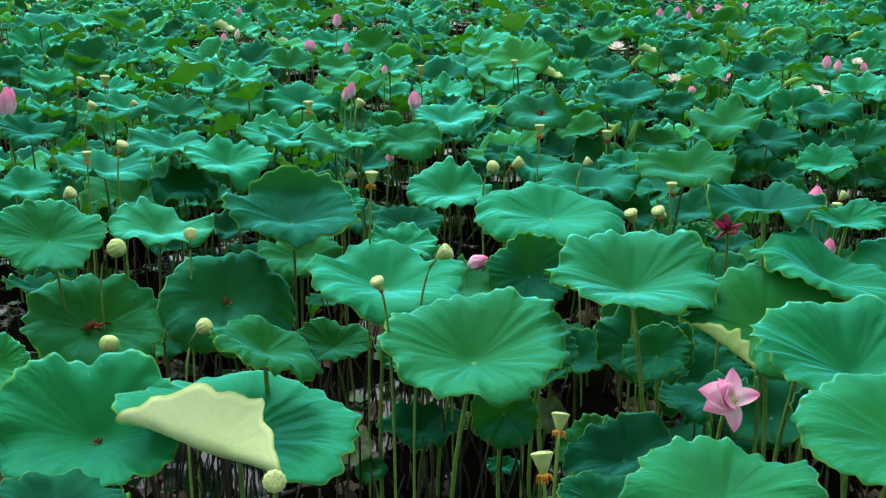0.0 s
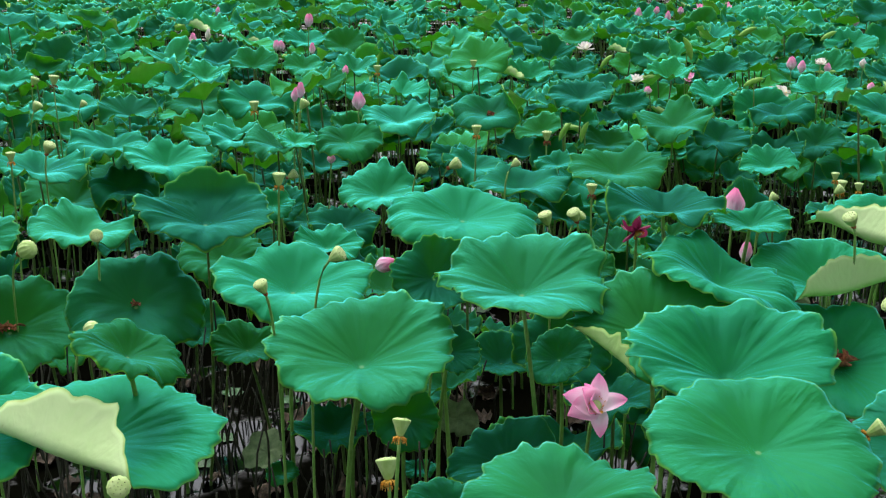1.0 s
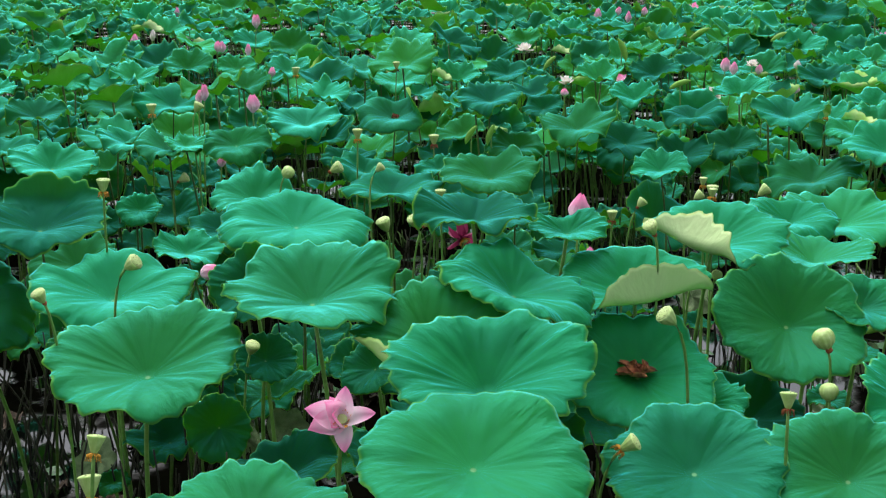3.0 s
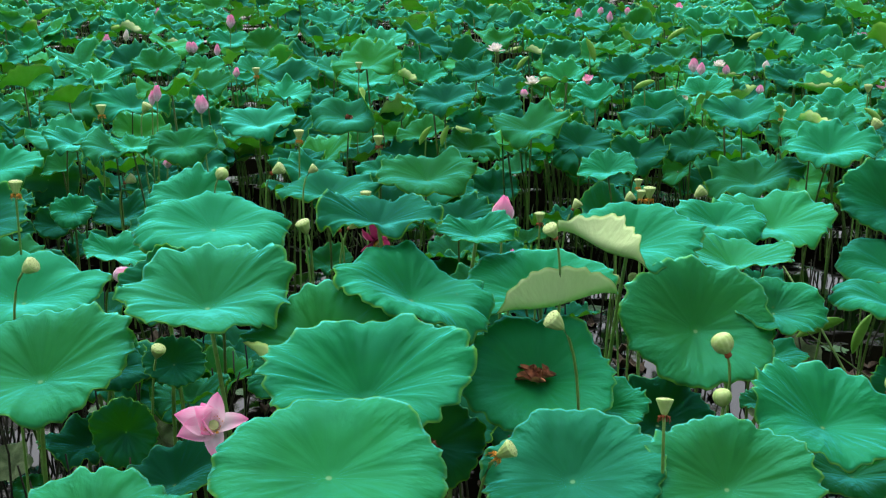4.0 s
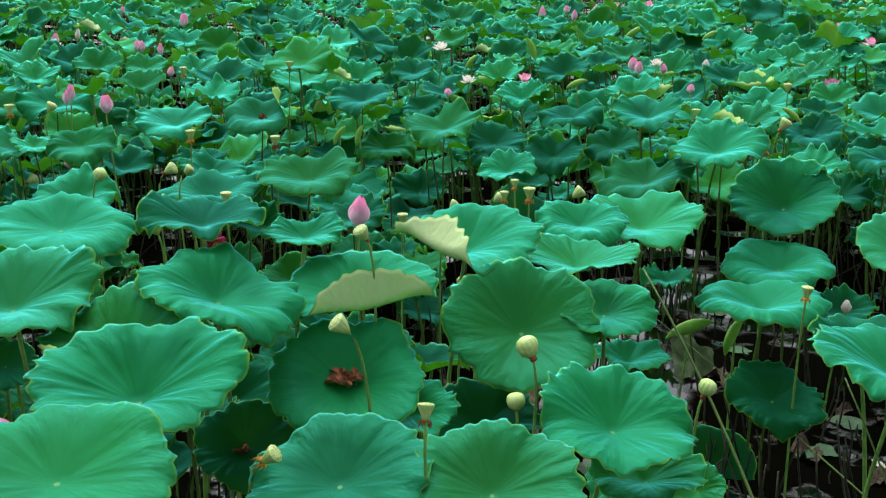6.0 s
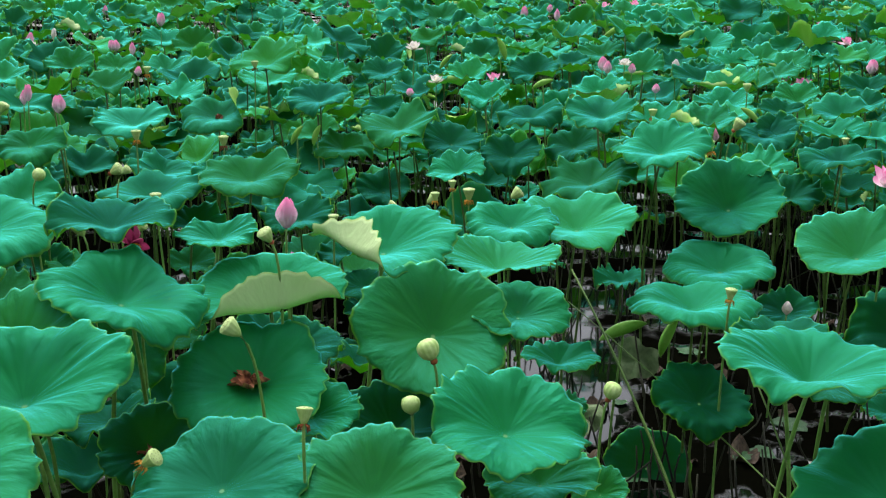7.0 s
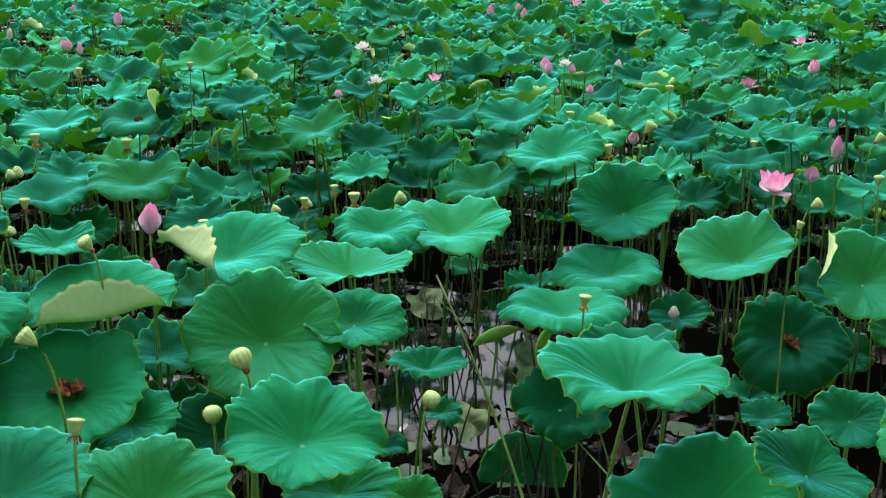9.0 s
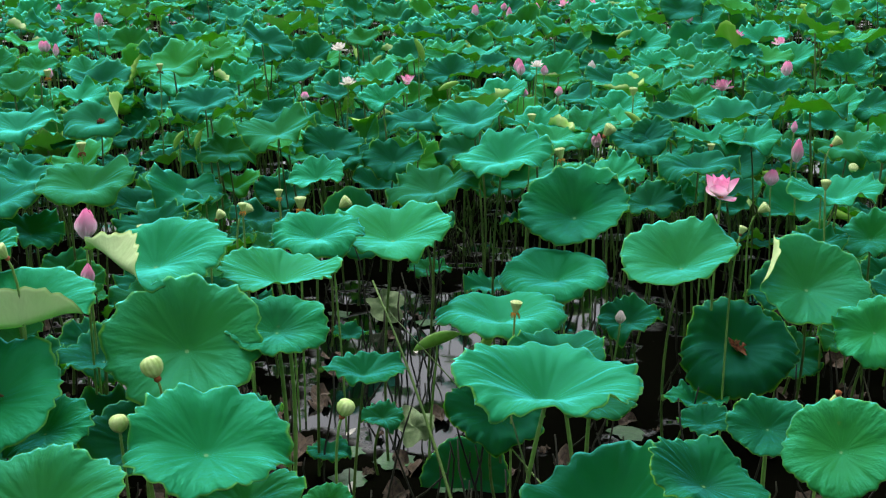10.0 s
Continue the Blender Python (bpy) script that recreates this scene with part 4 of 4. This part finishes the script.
flower(3.07, 9.95, 0.89, 0.180, white=True, opened=.9)
flower(4.09, 18.39, 1.10, 0.216, opened=.5)
flower(4.59, 18.85, 1.10, 0.221, opened=.5)
flower(-2.10, 11.94, 1.10, 0.111, white=True, opened=.8)
flower(-6.74, 20.59, 1.10, 0.294, white=True, opened=.8)
flower(5.55, 13.22, 1.09, 0.187, opened=.7)
flower(4.89, 10.46, 0.90, 0.195, opened=.75)
flower(3.31, 9.79, 1.15, 0.114, white=True, opened=.8)
flower(7.04, 14.15, 0.89, 0.227, opened=.6)
flower(3.07, 9.00, 1.05, 0.077, white=True, opened=.6)
flower(6.17, 14.59, 1.10, 0.124, opened=.6)
flower(5.77, 12.23, 1.10, 0.171, opened=.5)
flower(0.99, 4.06, 1.12, 0.120, ax=(.3, -.4, -.5), wilt=True, opened=.6)
bud(-2.46, 6.86, 1.20, 0.107, tall=1.6)
bud(-0.16, 6.82, 1.22, 0.074, tall=1.3)
bud(0.12, 4.09, 1.01, 0.059, ax=(.7, -.3, .3), tall=1.3)
bud(-0.56, 7.47, 1.20, 0.050, tall=1.9)
bud(-1.12, 13.04, 1.26, 0.094, tall=1.4)
bud(-2.14, 12.00, 1.15, 0.074, tall=1.5)
bud(-4.58, 16.73, 1.10, 0.120, tall=1.1)
bud(1.45, 4.43, 0.97, 0.049, tall=1.6)
bud(-0.29, 6.51, 0.95, 0.048, tall=1.1)
bud(-0.86, 10.93, 1.15, 0.056, tall=1.8)
bud(-1.26, 11.82, 1.10, 0.085, tall=1.2)
bud(-2.72, 16.51, 1.15, 0.076, tall=1.6)
bud(-0.46, 9.59, 1.10, 0.060, tall=1.2)
bud(3.25, 16.36, 1.10, 0.084, tall=1.7)
bud(3.66, 17.66, 1.10, 0.090, tall=1.2)
bud(3.19, 9.89, 1.10, 0.072, tall=1.3)
bud(3.37, 9.80, 1.10, 0.061, tall=1.2)
bud(5.43, 15.45, 1.10, 0.095, tall=1.2)
bud(-2.10, 12.57, 1.15, 0.058, white=True, tall=1.9)
bud(1.42, 4.54, 1.13, 0.080, tall=1.35)
bud(-0.60, 7.50, 1.17, 0.046, tall=1.9)
bud(3.18, 10.15, 1.10, 0.082, tall=1.3)
bud(3.77, 10.15, 1.10, 0.062, white=True, tall=1.2)
bud(4.70, 10.32, 0.98, 0.073, tall=1.3)
bud(3.18, 8.87, 1.05, 0.063, tall=1.0)
bud(2.81, 16.03, 1.15, 0.097, tall=1.5)
bud(3.19, 16.89, 1.15, 0.085, tall=1.2)
bud(3.57, 7.52, 0.94, 0.069, tall=1.25)
bud(4.65, 7.04, 0.96, 0.071, tall=1.8)
bud(4.49, 6.94, 0.83, 0.088, tall=1.0)
bud(3.43, 8.94, 1.05, 0.063, tall=1.0)
bud(5.28, 9.93, 1.10, 0.100, tall=1.1)
bud(4.70, 7.34, 1.05, 0.041, tall=1.5)
bud(1.70, 8.32, 1.10, 0.055, tall=.9)
bud(3.48, 5.30, 0.54, 0.047, white=True, tall=1.2)
bud(-1.30, 11.82, 1.10, 0.073, tall=1.3)
seed_pod(-1.20, 4.32, 1.00, 0.069, ax=(.6, -.2, .3), ripe=True)
seed_pod(0.00, 3.55, 1.18, 0.050, ax=(.7, -.2, .5), lean=-.12)
seed_pod(-0.18, 3.28, 1.16, 0.041, ax=(-.3, -.3, .8), lean=.06)
seed_pod(0.24, 2.33, 1.14, 0.038, ax=(.12, .38, 1), fringe=True)
seed_pod(0.21, 2.37, 1.03, 0.048, ax=(-.1, .38, 1), fringe=True)
seed_pod(-1.48, 4.71, 1.12, 0.053, ax=(.6, -.1, .5), lean=-.05)
seed_pod(-0.88, 4.12, 1.10, 0.047, ax=(.2, -.8, .4))
seed_pod(-0.25, 4.18, 1.29, 0.047, ax=(.05, 0, 1), fringe=True)
seed_pod(-0.51, 6.55, 0.85, 0.056, ax=(.7, 0, .4))
seed_pod(0.22, 5.36, 1.11, 0.056, ax=(.5, -.2, .6), ripe=True)
seed_pod(0.37, 6.00, 1.01, 0.062, ax=(.7, -.1, .4))
seed_pod(0.85, 6.27, 1.11, 0.053, ax=(0, 0, 1), fringe=True)
seed_pod(0.48, 6.01, 1.18, 0.051, ax=(0, 0, 1), fringe=True)
seed_pod(-0.78, 7.04, 1.16, 0.059, ax=(0, 0, 1), fringe=True)
seed_pod(-2.09, 7.55, 1.25, 0.063, ax=(.1, 0, 1), fringe=True)
seed_pod(-1.52, 5.13, 1.20, 0.043, ax=(0, 0, 1), fringe=True)
seed_pod(-1.43, 5.35, 1.20, 0.055, ax=(.4, -.2, .8))
seed_pod(-2.05, 7.07, 1.15, 0.059, ax=(.5, 0, .7))
seed_pod(-2.49, 8.37, 1.15, 0.058, ax=(.3, 0, .7))
seed_pod(-1.93, 7.57, 1.10, 0.046, ax=(.5, 0, .5))
seed_pod(0.53, 9.11, 1.20, 0.055, ax=(0, 0, 1), fringe=True)
seed_pod(-0.47, 6.82, 1.20, 0.057, ax=(.5, 0, .8))
seed_pod(-0.16, 8.71, 1.20, 0.056, ax=(0, 0, 1), fringe=True)
seed_pod(0.90, 4.70, 1.15, 0.044, ax=(0, 0, 1), fringe=True)
seed_pod(0.81, 4.45, 1.10, 0.051, ax=(-.3, -.3, .7))
seed_pod(0.63, 5.26, 1.15, 0.040, ax=(.6, 0, .5))
seed_pod(-0.89, 3.08, 1.05, 0.050, ax=(.2, .1, 1), ripe=True)
seed_pod(-0.70, 3.39, 1.00, 0.049, ax=(.7, -.2, .5), ripe=True)
seed_pod(-0.36, 2.40, 0.97, 0.051, ax=(.1, -.75, .6))
seed_pod(0.70, 4.40, 1.10, 0.053, ax=(-.3, -.2, .8))
seed_pod(0.85, 4.65, 1.05, 0.039, ax=(.5, -.2, .5))
seed_pod(0.31, 3.75, 0.85, 0.046, ax=(.3, -.3, .8))
seed_pod(1.84, 4.08, 1.00, 0.038, ax=(0, -.7, .5))
seed_pod(1.50, 3.07, 1.17, 0.050, ax=(-.65, -.15, .6), lean=.05)
seed_pod(1.36, 2.75, 0.96, 0.045, ax=(.8, -.2, .6), fringe=True, lean=-.05)
seed_pod(1.57, 4.74, 1.06, 0.042, ax=(0, 0, 1), fringe=True)
seed_pod(1.96, 4.75, 1.15, 0.035, ax=(0, 0, 1), fringe=True)
seed_pod(1.94, 4.93, 1.10, 0.041, ax=(.6, 0, .5))
seed_pod(1.98, 3.32, 1.03, 0.060, ax=(-.4, .1, .9), ripe=True)
seed_pod(1.94, 3.12, 0.95, 0.048, ax=(-.1, .1, 1), ripe=True)
seed_pod(2.49, 3.41, 0.88, 0.050, ax=(.4, 0, .9), ripe=True)
seed_pod(1.72, 2.73, 1.08, 0.040, ax=(.05, .3, 1), fringe=True)
seed_pod(1.52, 3.51, 1.30, 0.044, ax=(-.4, -.3, .7), lean=.04)
seed_pod(2.99, 4.23, 0.92, 0.043, ax=(.1, 0, 1), fringe=True)
seed_pod(1.80, 4.25, 0.95, 0.039, ax=(0, -.8, .3))
seed_pod(3.25, 6.01, 1.13, 0.054, ax=(-.2, 0, 1), fringe=True)
seed_pod(2.09, 5.36, 1.03, 0.054, ax=(0, 0, 1), fringe=True)
seed_pod(2.29, 5.27, 1.05, 0.053, ax=(.6, 0, .5))
seed_pod(3.82, 3.31, 0.95, 0.053, ax=(0, .2, -1))
seed_pod(4.09, 5.41, 1.00, 0.049, ax=(.7, -.2, .5))
seed_pod(3.92, 5.02, 1.00, 0.034, ax=(.3, 0, .8))
seed_pod(4.58, 5.80, 1.10, 0.044, ax=(0, -.6, .6))
seed_pod(4.71, 6.53, 1.10, 0.053, ax=(.6, 0, .5))
seed_pod(4.36, 5.44, 1.10, 0.044, ax=(0, 0, 1))
seed_pod(1.76, 5.25, 1.00, 0.043, ax=(.5, 0, .6))
seed_pod(2.02, 5.23, 1.10, 0.036, ax=(0, 0, 1), fringe=True)
seed_pod(3.57, 6.88, 1.10, 0.068, ax=(.5, -.2, .8))
seed_pod(3.81, 7.76, 1.20, 0.052, ax=(0, 0, 1))
seed_pod(3.17, 7.33, 1.10, 0.053, ax=(0, 0, 1), fringe=True)
seed_pod(4.09, 6.64, 1.05, 0.042, ax=(0, 0, 1), fringe=True)
rolled_leaf(2.70, 4.78, 0.60, 0.198, ax=(.9, 0, .35))
rolled_leaf(2.90, 4.87, 0.55, 0.183, ax=(.35, 0, .9))
rolled_leaf(1.88, 11.89, 0.94, 0.184, ax=(.6, 0, .7))
rolled_leaf(2.36, 10.40, 1.20, 0.207, ax=(-.35, 0, .9))
rolled_leaf(3.70, 13.88, 1.06, 0.276, ax=(.8, 0, .5))
rolled_leaf(2.64, 9.20, 1.05, 0.167, ax=(.9, 0, .35))
rolled_leaf(1.06, 7.44, 0.95, 0.136, ax=(.5, 0, .8))
rolled_leaf(3.80, 7.60, 1.05, 0.152, ax=(-.75, 0, .6))
rolled_leaf(4.37, 13.04, 1.10, 0.200, ax=(.85, 0, .45))
rolled_leaf(1.18, 7.44, 0.95, 0.136, ax=(.3, 0, .9))
husk(-1.31, 4.38, 0.67, 0.096)
husk(-0.77, 4.16, 0.837, 0.05)
husk(1.48, 3.40, 0.887, 0.13)
husk(3.98, 5.24, 0.420, 0.11)
husk(0.60, 7.42, 1.056, 0.065)
husk(1.18, 3.39, 0.690, 0.06)
husk(-0.84, 2.75, 0.915, 0.03)


# leaves that fill the field between and behind those
POOLS = ((2.75, 7.3), (2.35, 6.1), (2.5, 5.3), (3.4, 7.1), (-1.0, 5.0), (-0.55, 5.0), (0.0, 8.0), (0.4, 8.2))
rng = random.Random(5)
fill = []
spots = np.zeros((4000, 3))
spots[:len(PLACED)] = PLACED
used = len(PLACED)
for trial in range(30000):
    if len(fill) >= 2300:
        break
    y = 6.9 + 29.0 * rng.random() ** 0.9
    x = rng.uniform(-0.9 - 0.40 * y, 3.7 + 0.42 * y)
    r = rng.uniform(0.15, 0.28)
    near = float(np.min(np.hypot(spots[:used, 0] - x, spots[:used, 1] - y) / (r + spots[:used, 2])))
    gap = 0.8 if y < 11 else 0.5
    low = near < gap
    # open flowers and buds stand clear of the leaves in front of them
    low = low or any(-0.05 < fy - y < 1.2 and abs(fx - x) < 0.3 for fx, fy in BLOOMS)
    if near < 0.38 or (low and y < 9 and rng.random() < 0.5):
        continue
    z = rng.uniform(0.45, 0.78) if low else rng.gauss(0.95, 0.14)
    fill.append((x, y, z, r * (0.85 if low else 1.0), rng.gauss(0, .30), min(0.14, rng.gauss(-.10, .28))))
    spots[used] = (x, y, r)
    used += 1
# shaded leaves lower down that close the gaps between those
for trial in range(6000):
    if used >= 3300:
        break
    y = 7.6 + 10.0 * rng.random()
    x = rng.uniform(-0.9 - 0.40 * y, 3.7 + 0.42 * y)
    r = rng.uniform(0.13, 0.22)
    if any(abs(x - px) < 0.5 and abs(y - py) < 0.7 for px, py in POOLS) or float(np.min(np.hypot(spots[:used, 0] - x, spots[:used, 1] - y) / (r + spots[:used, 2]))) < 0.28:
        continue
    fill.append((x, y, rng.uniform(0.3, 0.7), r, rng.gauss(0, .25), rng.gauss(-.15, .25)))
    spots[used] = (x, y, r)
    used += 1
fill.sort(key=lambda f: f[1])


# low leaves between tall ones, shade set into their tone, clear of open pools
rng = random.Random(15)
low = 0
for trial in range(4000):
    y = rng.uniform(3.6, 9.6)
    x = rng.uniform(-0.4 - 0.36 * y, 3.2 + 0.38 * y)
    r = rng.uniform(0.12, 0.22)
    if low >= 170 or (y < 5.3 and 2.1 < x < 4.6) or any(abs(x - px) < 0.42 and -1.2 < y - py < 0.4 for px, py in POOLS):
        continue
    if float(np.min(np.hypot(spots[:used, 0] - x, spots[:used, 1] - y) / (r + spots[:used, 2]))) < 0.40:
        continue
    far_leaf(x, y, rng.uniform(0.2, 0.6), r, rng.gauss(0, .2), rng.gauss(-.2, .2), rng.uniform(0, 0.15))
    spots[used] = (x, y, r)
    used += 1
    low += 1


def joined(name, source, poses, label, category):
    """Many copies of meshes in one object, for what nobody could count."""
    vs, fs, mats, us, base = [], [], [], [], 0
    cache = {}
    for k, m in poses:
        me = source[k % len(source)]
        if me not in cache:
            co = np.array([v.co for v in me.vertices])
            uv = np.array([d.uv for d in me.uv_layers[0].data]) if me.uv_layers else None
            cache[me] = (co, [tuple(p.vertices) for p in me.polygons], [p.material_index for p in me.polygons], uv)
        co, polys, mi, uv = cache[me]
        a = np.array(m)
        vs.append(co @ a[:3, :3].T + a[:3, 3])
        fs += [tuple(i + base for i in p) for p in polys]
        mats += mi
        if uv is not None:
            us.append(uv)
        base += len(co)
    me = bpy.data.meshes.new(name)
    me.from_pydata(np.concatenate(vs).tolist(), [], fs)
    me.polygons.foreach_set("material_index", mats)
    me.polygons.foreach_set("use_smooth", [True] * len(fs))
    if us:
        me.uv_layers.new(name="uv").data.foreach_set("uv", np.concatenate(us).ravel())
    for m in source[0].materials:
        me.materials.append(m)
    ob = tagged(new(name, me), label, category, kind="stuff")
    ob.color = (0.0, 0.62, 0, 1)
    return ob


joined("far_lotus_leaves", SMALL, [(i, Matrix.Translation((x, y, z)) @ facing(nx, ny, i * 71.0) @ Matrix.Diagonal((r, r, r, 1)))
                                   for i, (x, y, z, r, nx, ny) in enumerate(fill)],
       "dense field of wavy blue-green lotus leaves on the pond", "lotus leaves")
joined("far_leaf_stems", [STEM_MESH], [(0, Matrix.Translation((x, y, -0.1)) @ Matrix.Diagonal((1, 1, z + 0.1, 1))) for x, y, z, r, nx, ny in fill],
       "green stems of the lotus leaves in the water", "stems")



# ---- dead stems and scraps on the water ----
bm = bmesh.new()
tube(bm, [Vector((0.02 * math.sin(i * 1.1), 0.015 * math.cos(i * .7), i / 5)) for i in range(6)], [0.0055, 0.005, 0.0048, 0.0045, 0.004, 0.003], 5)
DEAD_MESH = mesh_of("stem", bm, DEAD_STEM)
rng = random.Random(31)
poses = []
for i in range(1500):
    y = 2.4 + 7.0 * rng.random() ** 1.2
    x = rng.uniform(-0.5 - 0.42 * y, 3.6 + 0.42 * y)
    h = rng.uniform(0.15, 0.62)
    slant = rng.gauss(0, 9) if rng.random() < 0.85 else rng.gauss(0, 35)
    poses.append((0, pose(x, y, -0.1, slant, rng.gauss(0, 9), rng.uniform(0, 360)) @ Matrix.Diagonal((1, 1, h, 1))))
for i in range(150):
    poses.append((0, pose(rng.uniform(-1.3, 0.4), rng.uniform(3.5, 5.6), -0.1, rng.gauss(0, 7), rng.gauss(0, 7), rng.uniform(0, 360)) @ Matrix.Diagonal((1, 1, rng.uniform(0.3, 0.75), 1))))
poses.sort(key=lambda p: p[1].translation.y)
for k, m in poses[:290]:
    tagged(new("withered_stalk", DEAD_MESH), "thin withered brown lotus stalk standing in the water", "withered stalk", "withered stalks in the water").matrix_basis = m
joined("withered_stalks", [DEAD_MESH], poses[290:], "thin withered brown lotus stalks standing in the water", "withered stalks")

DEAD_LEAF = plain_material("dead_leaf_brown", (0.012, 0.009, 0.006), (0.10, 0.066, 0.040), 9.0, 0.75, 0.6)
PALE_LEAF = plain_material("dead_leaf_pale", (0.09, 0.15, 0.06), (0.20, 0.28, 0.13), 7.0, 0.7, 0.5)
PAD = plain_material("floating_pad_green", (0.012, 0.065, 0.02), (0.035, 0.13, 0.035), 9.0, 0.45, 0.3)


def scrap(seed, crumple, rings=5, segs=18):
    """A crumpled piece of dead leaf, about 1 across."""
    rng = random.Random(seed)
    w = [(k, rng.uniform(0, math.tau), rng.uniform(0.3, 1)) for k in (1, 2, 3, 5, 7)]
    bm = bmesh.new()
    mid, rows = bm.verts.new((0, 0, 0)), []
    for i in range(1, rings + 1):
        q = i / rings
        row = []
        for j in range(segs):
            a = j * math.tau / segs
            e = sum(c * math.sin(k * a + p) for k, p, c in w)
            f = sum(c * math.cos(k * a * 1.0 + 2 * p + 3 * q) for k, p, c in w)
            row.append(bm.verts.new((0.5 * q * (1 + .14 * e) * math.cos(a), 0.42 * q * (1 + .14 * e) * math.sin(a), crumple * q * (0.10 * f + 0.10))))
        rows.append(row)
    for j in range(segs):
        k = (j + 1) % segs
        bm.faces.new((mid, rows[0][j], rows[0][k]))
        for a, b in zip(rows, rows[1:]):
            bm.faces.new((a[j], b[j], b[k], a[k]))
    return bm


SCRAPS = [mesh_of("dead_leaf", scrap(40 + k, 1.6), DEAD_LEAF) for k in range(6)]
PADS = [mesh_of("floating_leaf", scrap(80 + k, 0.10), PAD) for k in range(3)]
FALLEN = [mesh_of("fallen_petal", petal(0.09, 0.045, 85, 60, 0.6, k, 6, 4), WHITE) for k in range(3)]


def scatter(count, meshes, lo, hi, label, category, group, seed, far=4.5, tilt=12):
    rng = random.Random(seed)
    for i in range(count):
        y = 2.6 + far * rng.random()
        x = rng.uniform(-0.4 - 0.40 * y, 3.5 + 0.40 * y)
        ob = tagged(new(meshes[0].name.split(".")[0], meshes[i % len(meshes)]), label, category, group)
        s = rng.uniform(lo, hi)
        ob.matrix_basis = pose(x, y, rng.uniform(0.0, 0.015), rng.gauss(0, tilt), rng.gauss(0, tilt), rng.uniform(0, 360)) @ Matrix.Diagonal((s, s, s, 1))


scatter(330, SCRAPS, 0.05, 0.18, "crumpled brown dead leaf on the dark water", "dead leaf", "dead leaves on the water", 11)
scatter(100, PADS, 0.06, 0.18, "small green leaf floating flat on the water", "floating leaf", "floating leaves", 12, tilt=1)
scatter(16, FALLEN, 0.6, 1.0, "pale fallen lotus petal on the water", "petal", "fallen petals", 13)


def pale_leaf(x, y, z, s, rx, ry, rz, seed):
    """A pale dry leaf that hangs among the stems."""
    ob = tagged(new("dead_leaf", mesh_of("dead_leaf", scrap(seed, 0.8, 8, 30), PALE_LEAF)), "pale grey-green dry lotus leaf hanging over the water", "dead leaf", "pale dead leaves")
    ob.matrix_basis = pose(x, y, z, rx, ry, rz) @ Matrix.Diagonal((s, s, s, 1))


pale_leaf(2.59, 5.11, 0.10, 0.19, 50, 0, 20, 20)
pale_leaf(2.89, 5.71, 0.15, 0.22, 70, 0, -20, 21)
pale_leaf(0.37, 4.07, 0.45, 0.16, 80, 60, 10, 22)
pale_leaf(-0.32, 4.12, 0.30, 0.16, 60, -20, 0, 23)
pale_leaf(0.18, 4.22, 0.35, 0.17, 75, 50, 0, 24)
pale_leaf(2.33, 6.86, 0.10, 0.22, 60, 0, 10, 25)


def leaning_stalk(a, b, radius, mat=None):
    """A long bent stalk that leans from its foot a to its tip b."""
    a, b = Vector(a), Vector(b)
    bm = bmesh.new()
    tube(bm, bent(a, b, Vector((0.03, 0, 0.02)), 10), [radius * (1.2 - 0.06 * i) for i in range(11)], 7)
    me = mesh_of("withered_stalk", bm, mat or DEAD_STEM)
    tagged(new("withered_stalk", me), "long bent olive lotus stalk leaning over the water", "withered stalk", "leaning stalks")


leaning_stalk((2.91, 3.69, -0.10), (2.47, 4.55, 0.92), 0.006, STEM)
leaning_stalk((3.71, 3.02, -0.10), (2.46, 5.01, 0.69), 0.0035, STEM)
leaning_stalk((3.15, 2.98, -0.10), (2.94, 3.61, 0.84), 0.004, STEM)

# low weeds on the mud between the leaves
bm = bmesh.new()
tube(bm, [Vector((0, 0, 0)), Vector((0.1, 0, 0.5)), Vector((0.3, 0, 1.0))], [0.03, 0.04, 0.01], 4)
WEED = mesh_of("weed", bm, plain_material("weed_green", (0.03, 0.08, 0.012), (0.08, 0.16, 0.03), 8.0, 0.6))
rng = random.Random(77)
poses = []
for i in range(2600):
    y = 8.2 + abs(rng.gauss(0, 1.3))
    x = rng.uniform(-1.5, 6.0)
    h = rng.uniform(0.05, 0.16)
    if noise.noise(Vector((x * 1.3, y * 1.3, 2.0))) > 0.0:
        poses.append((0, pose(x, y, -0.01, rng.gauss(0, 20), rng.gauss(0, 20), rng.uniform(0, 360)) @ Matrix.Diagonal((h, h, h, 1))))
joined("pond_weed", [WEED], poses, "low green weeds growing on the mud between the stalks", "weeds")
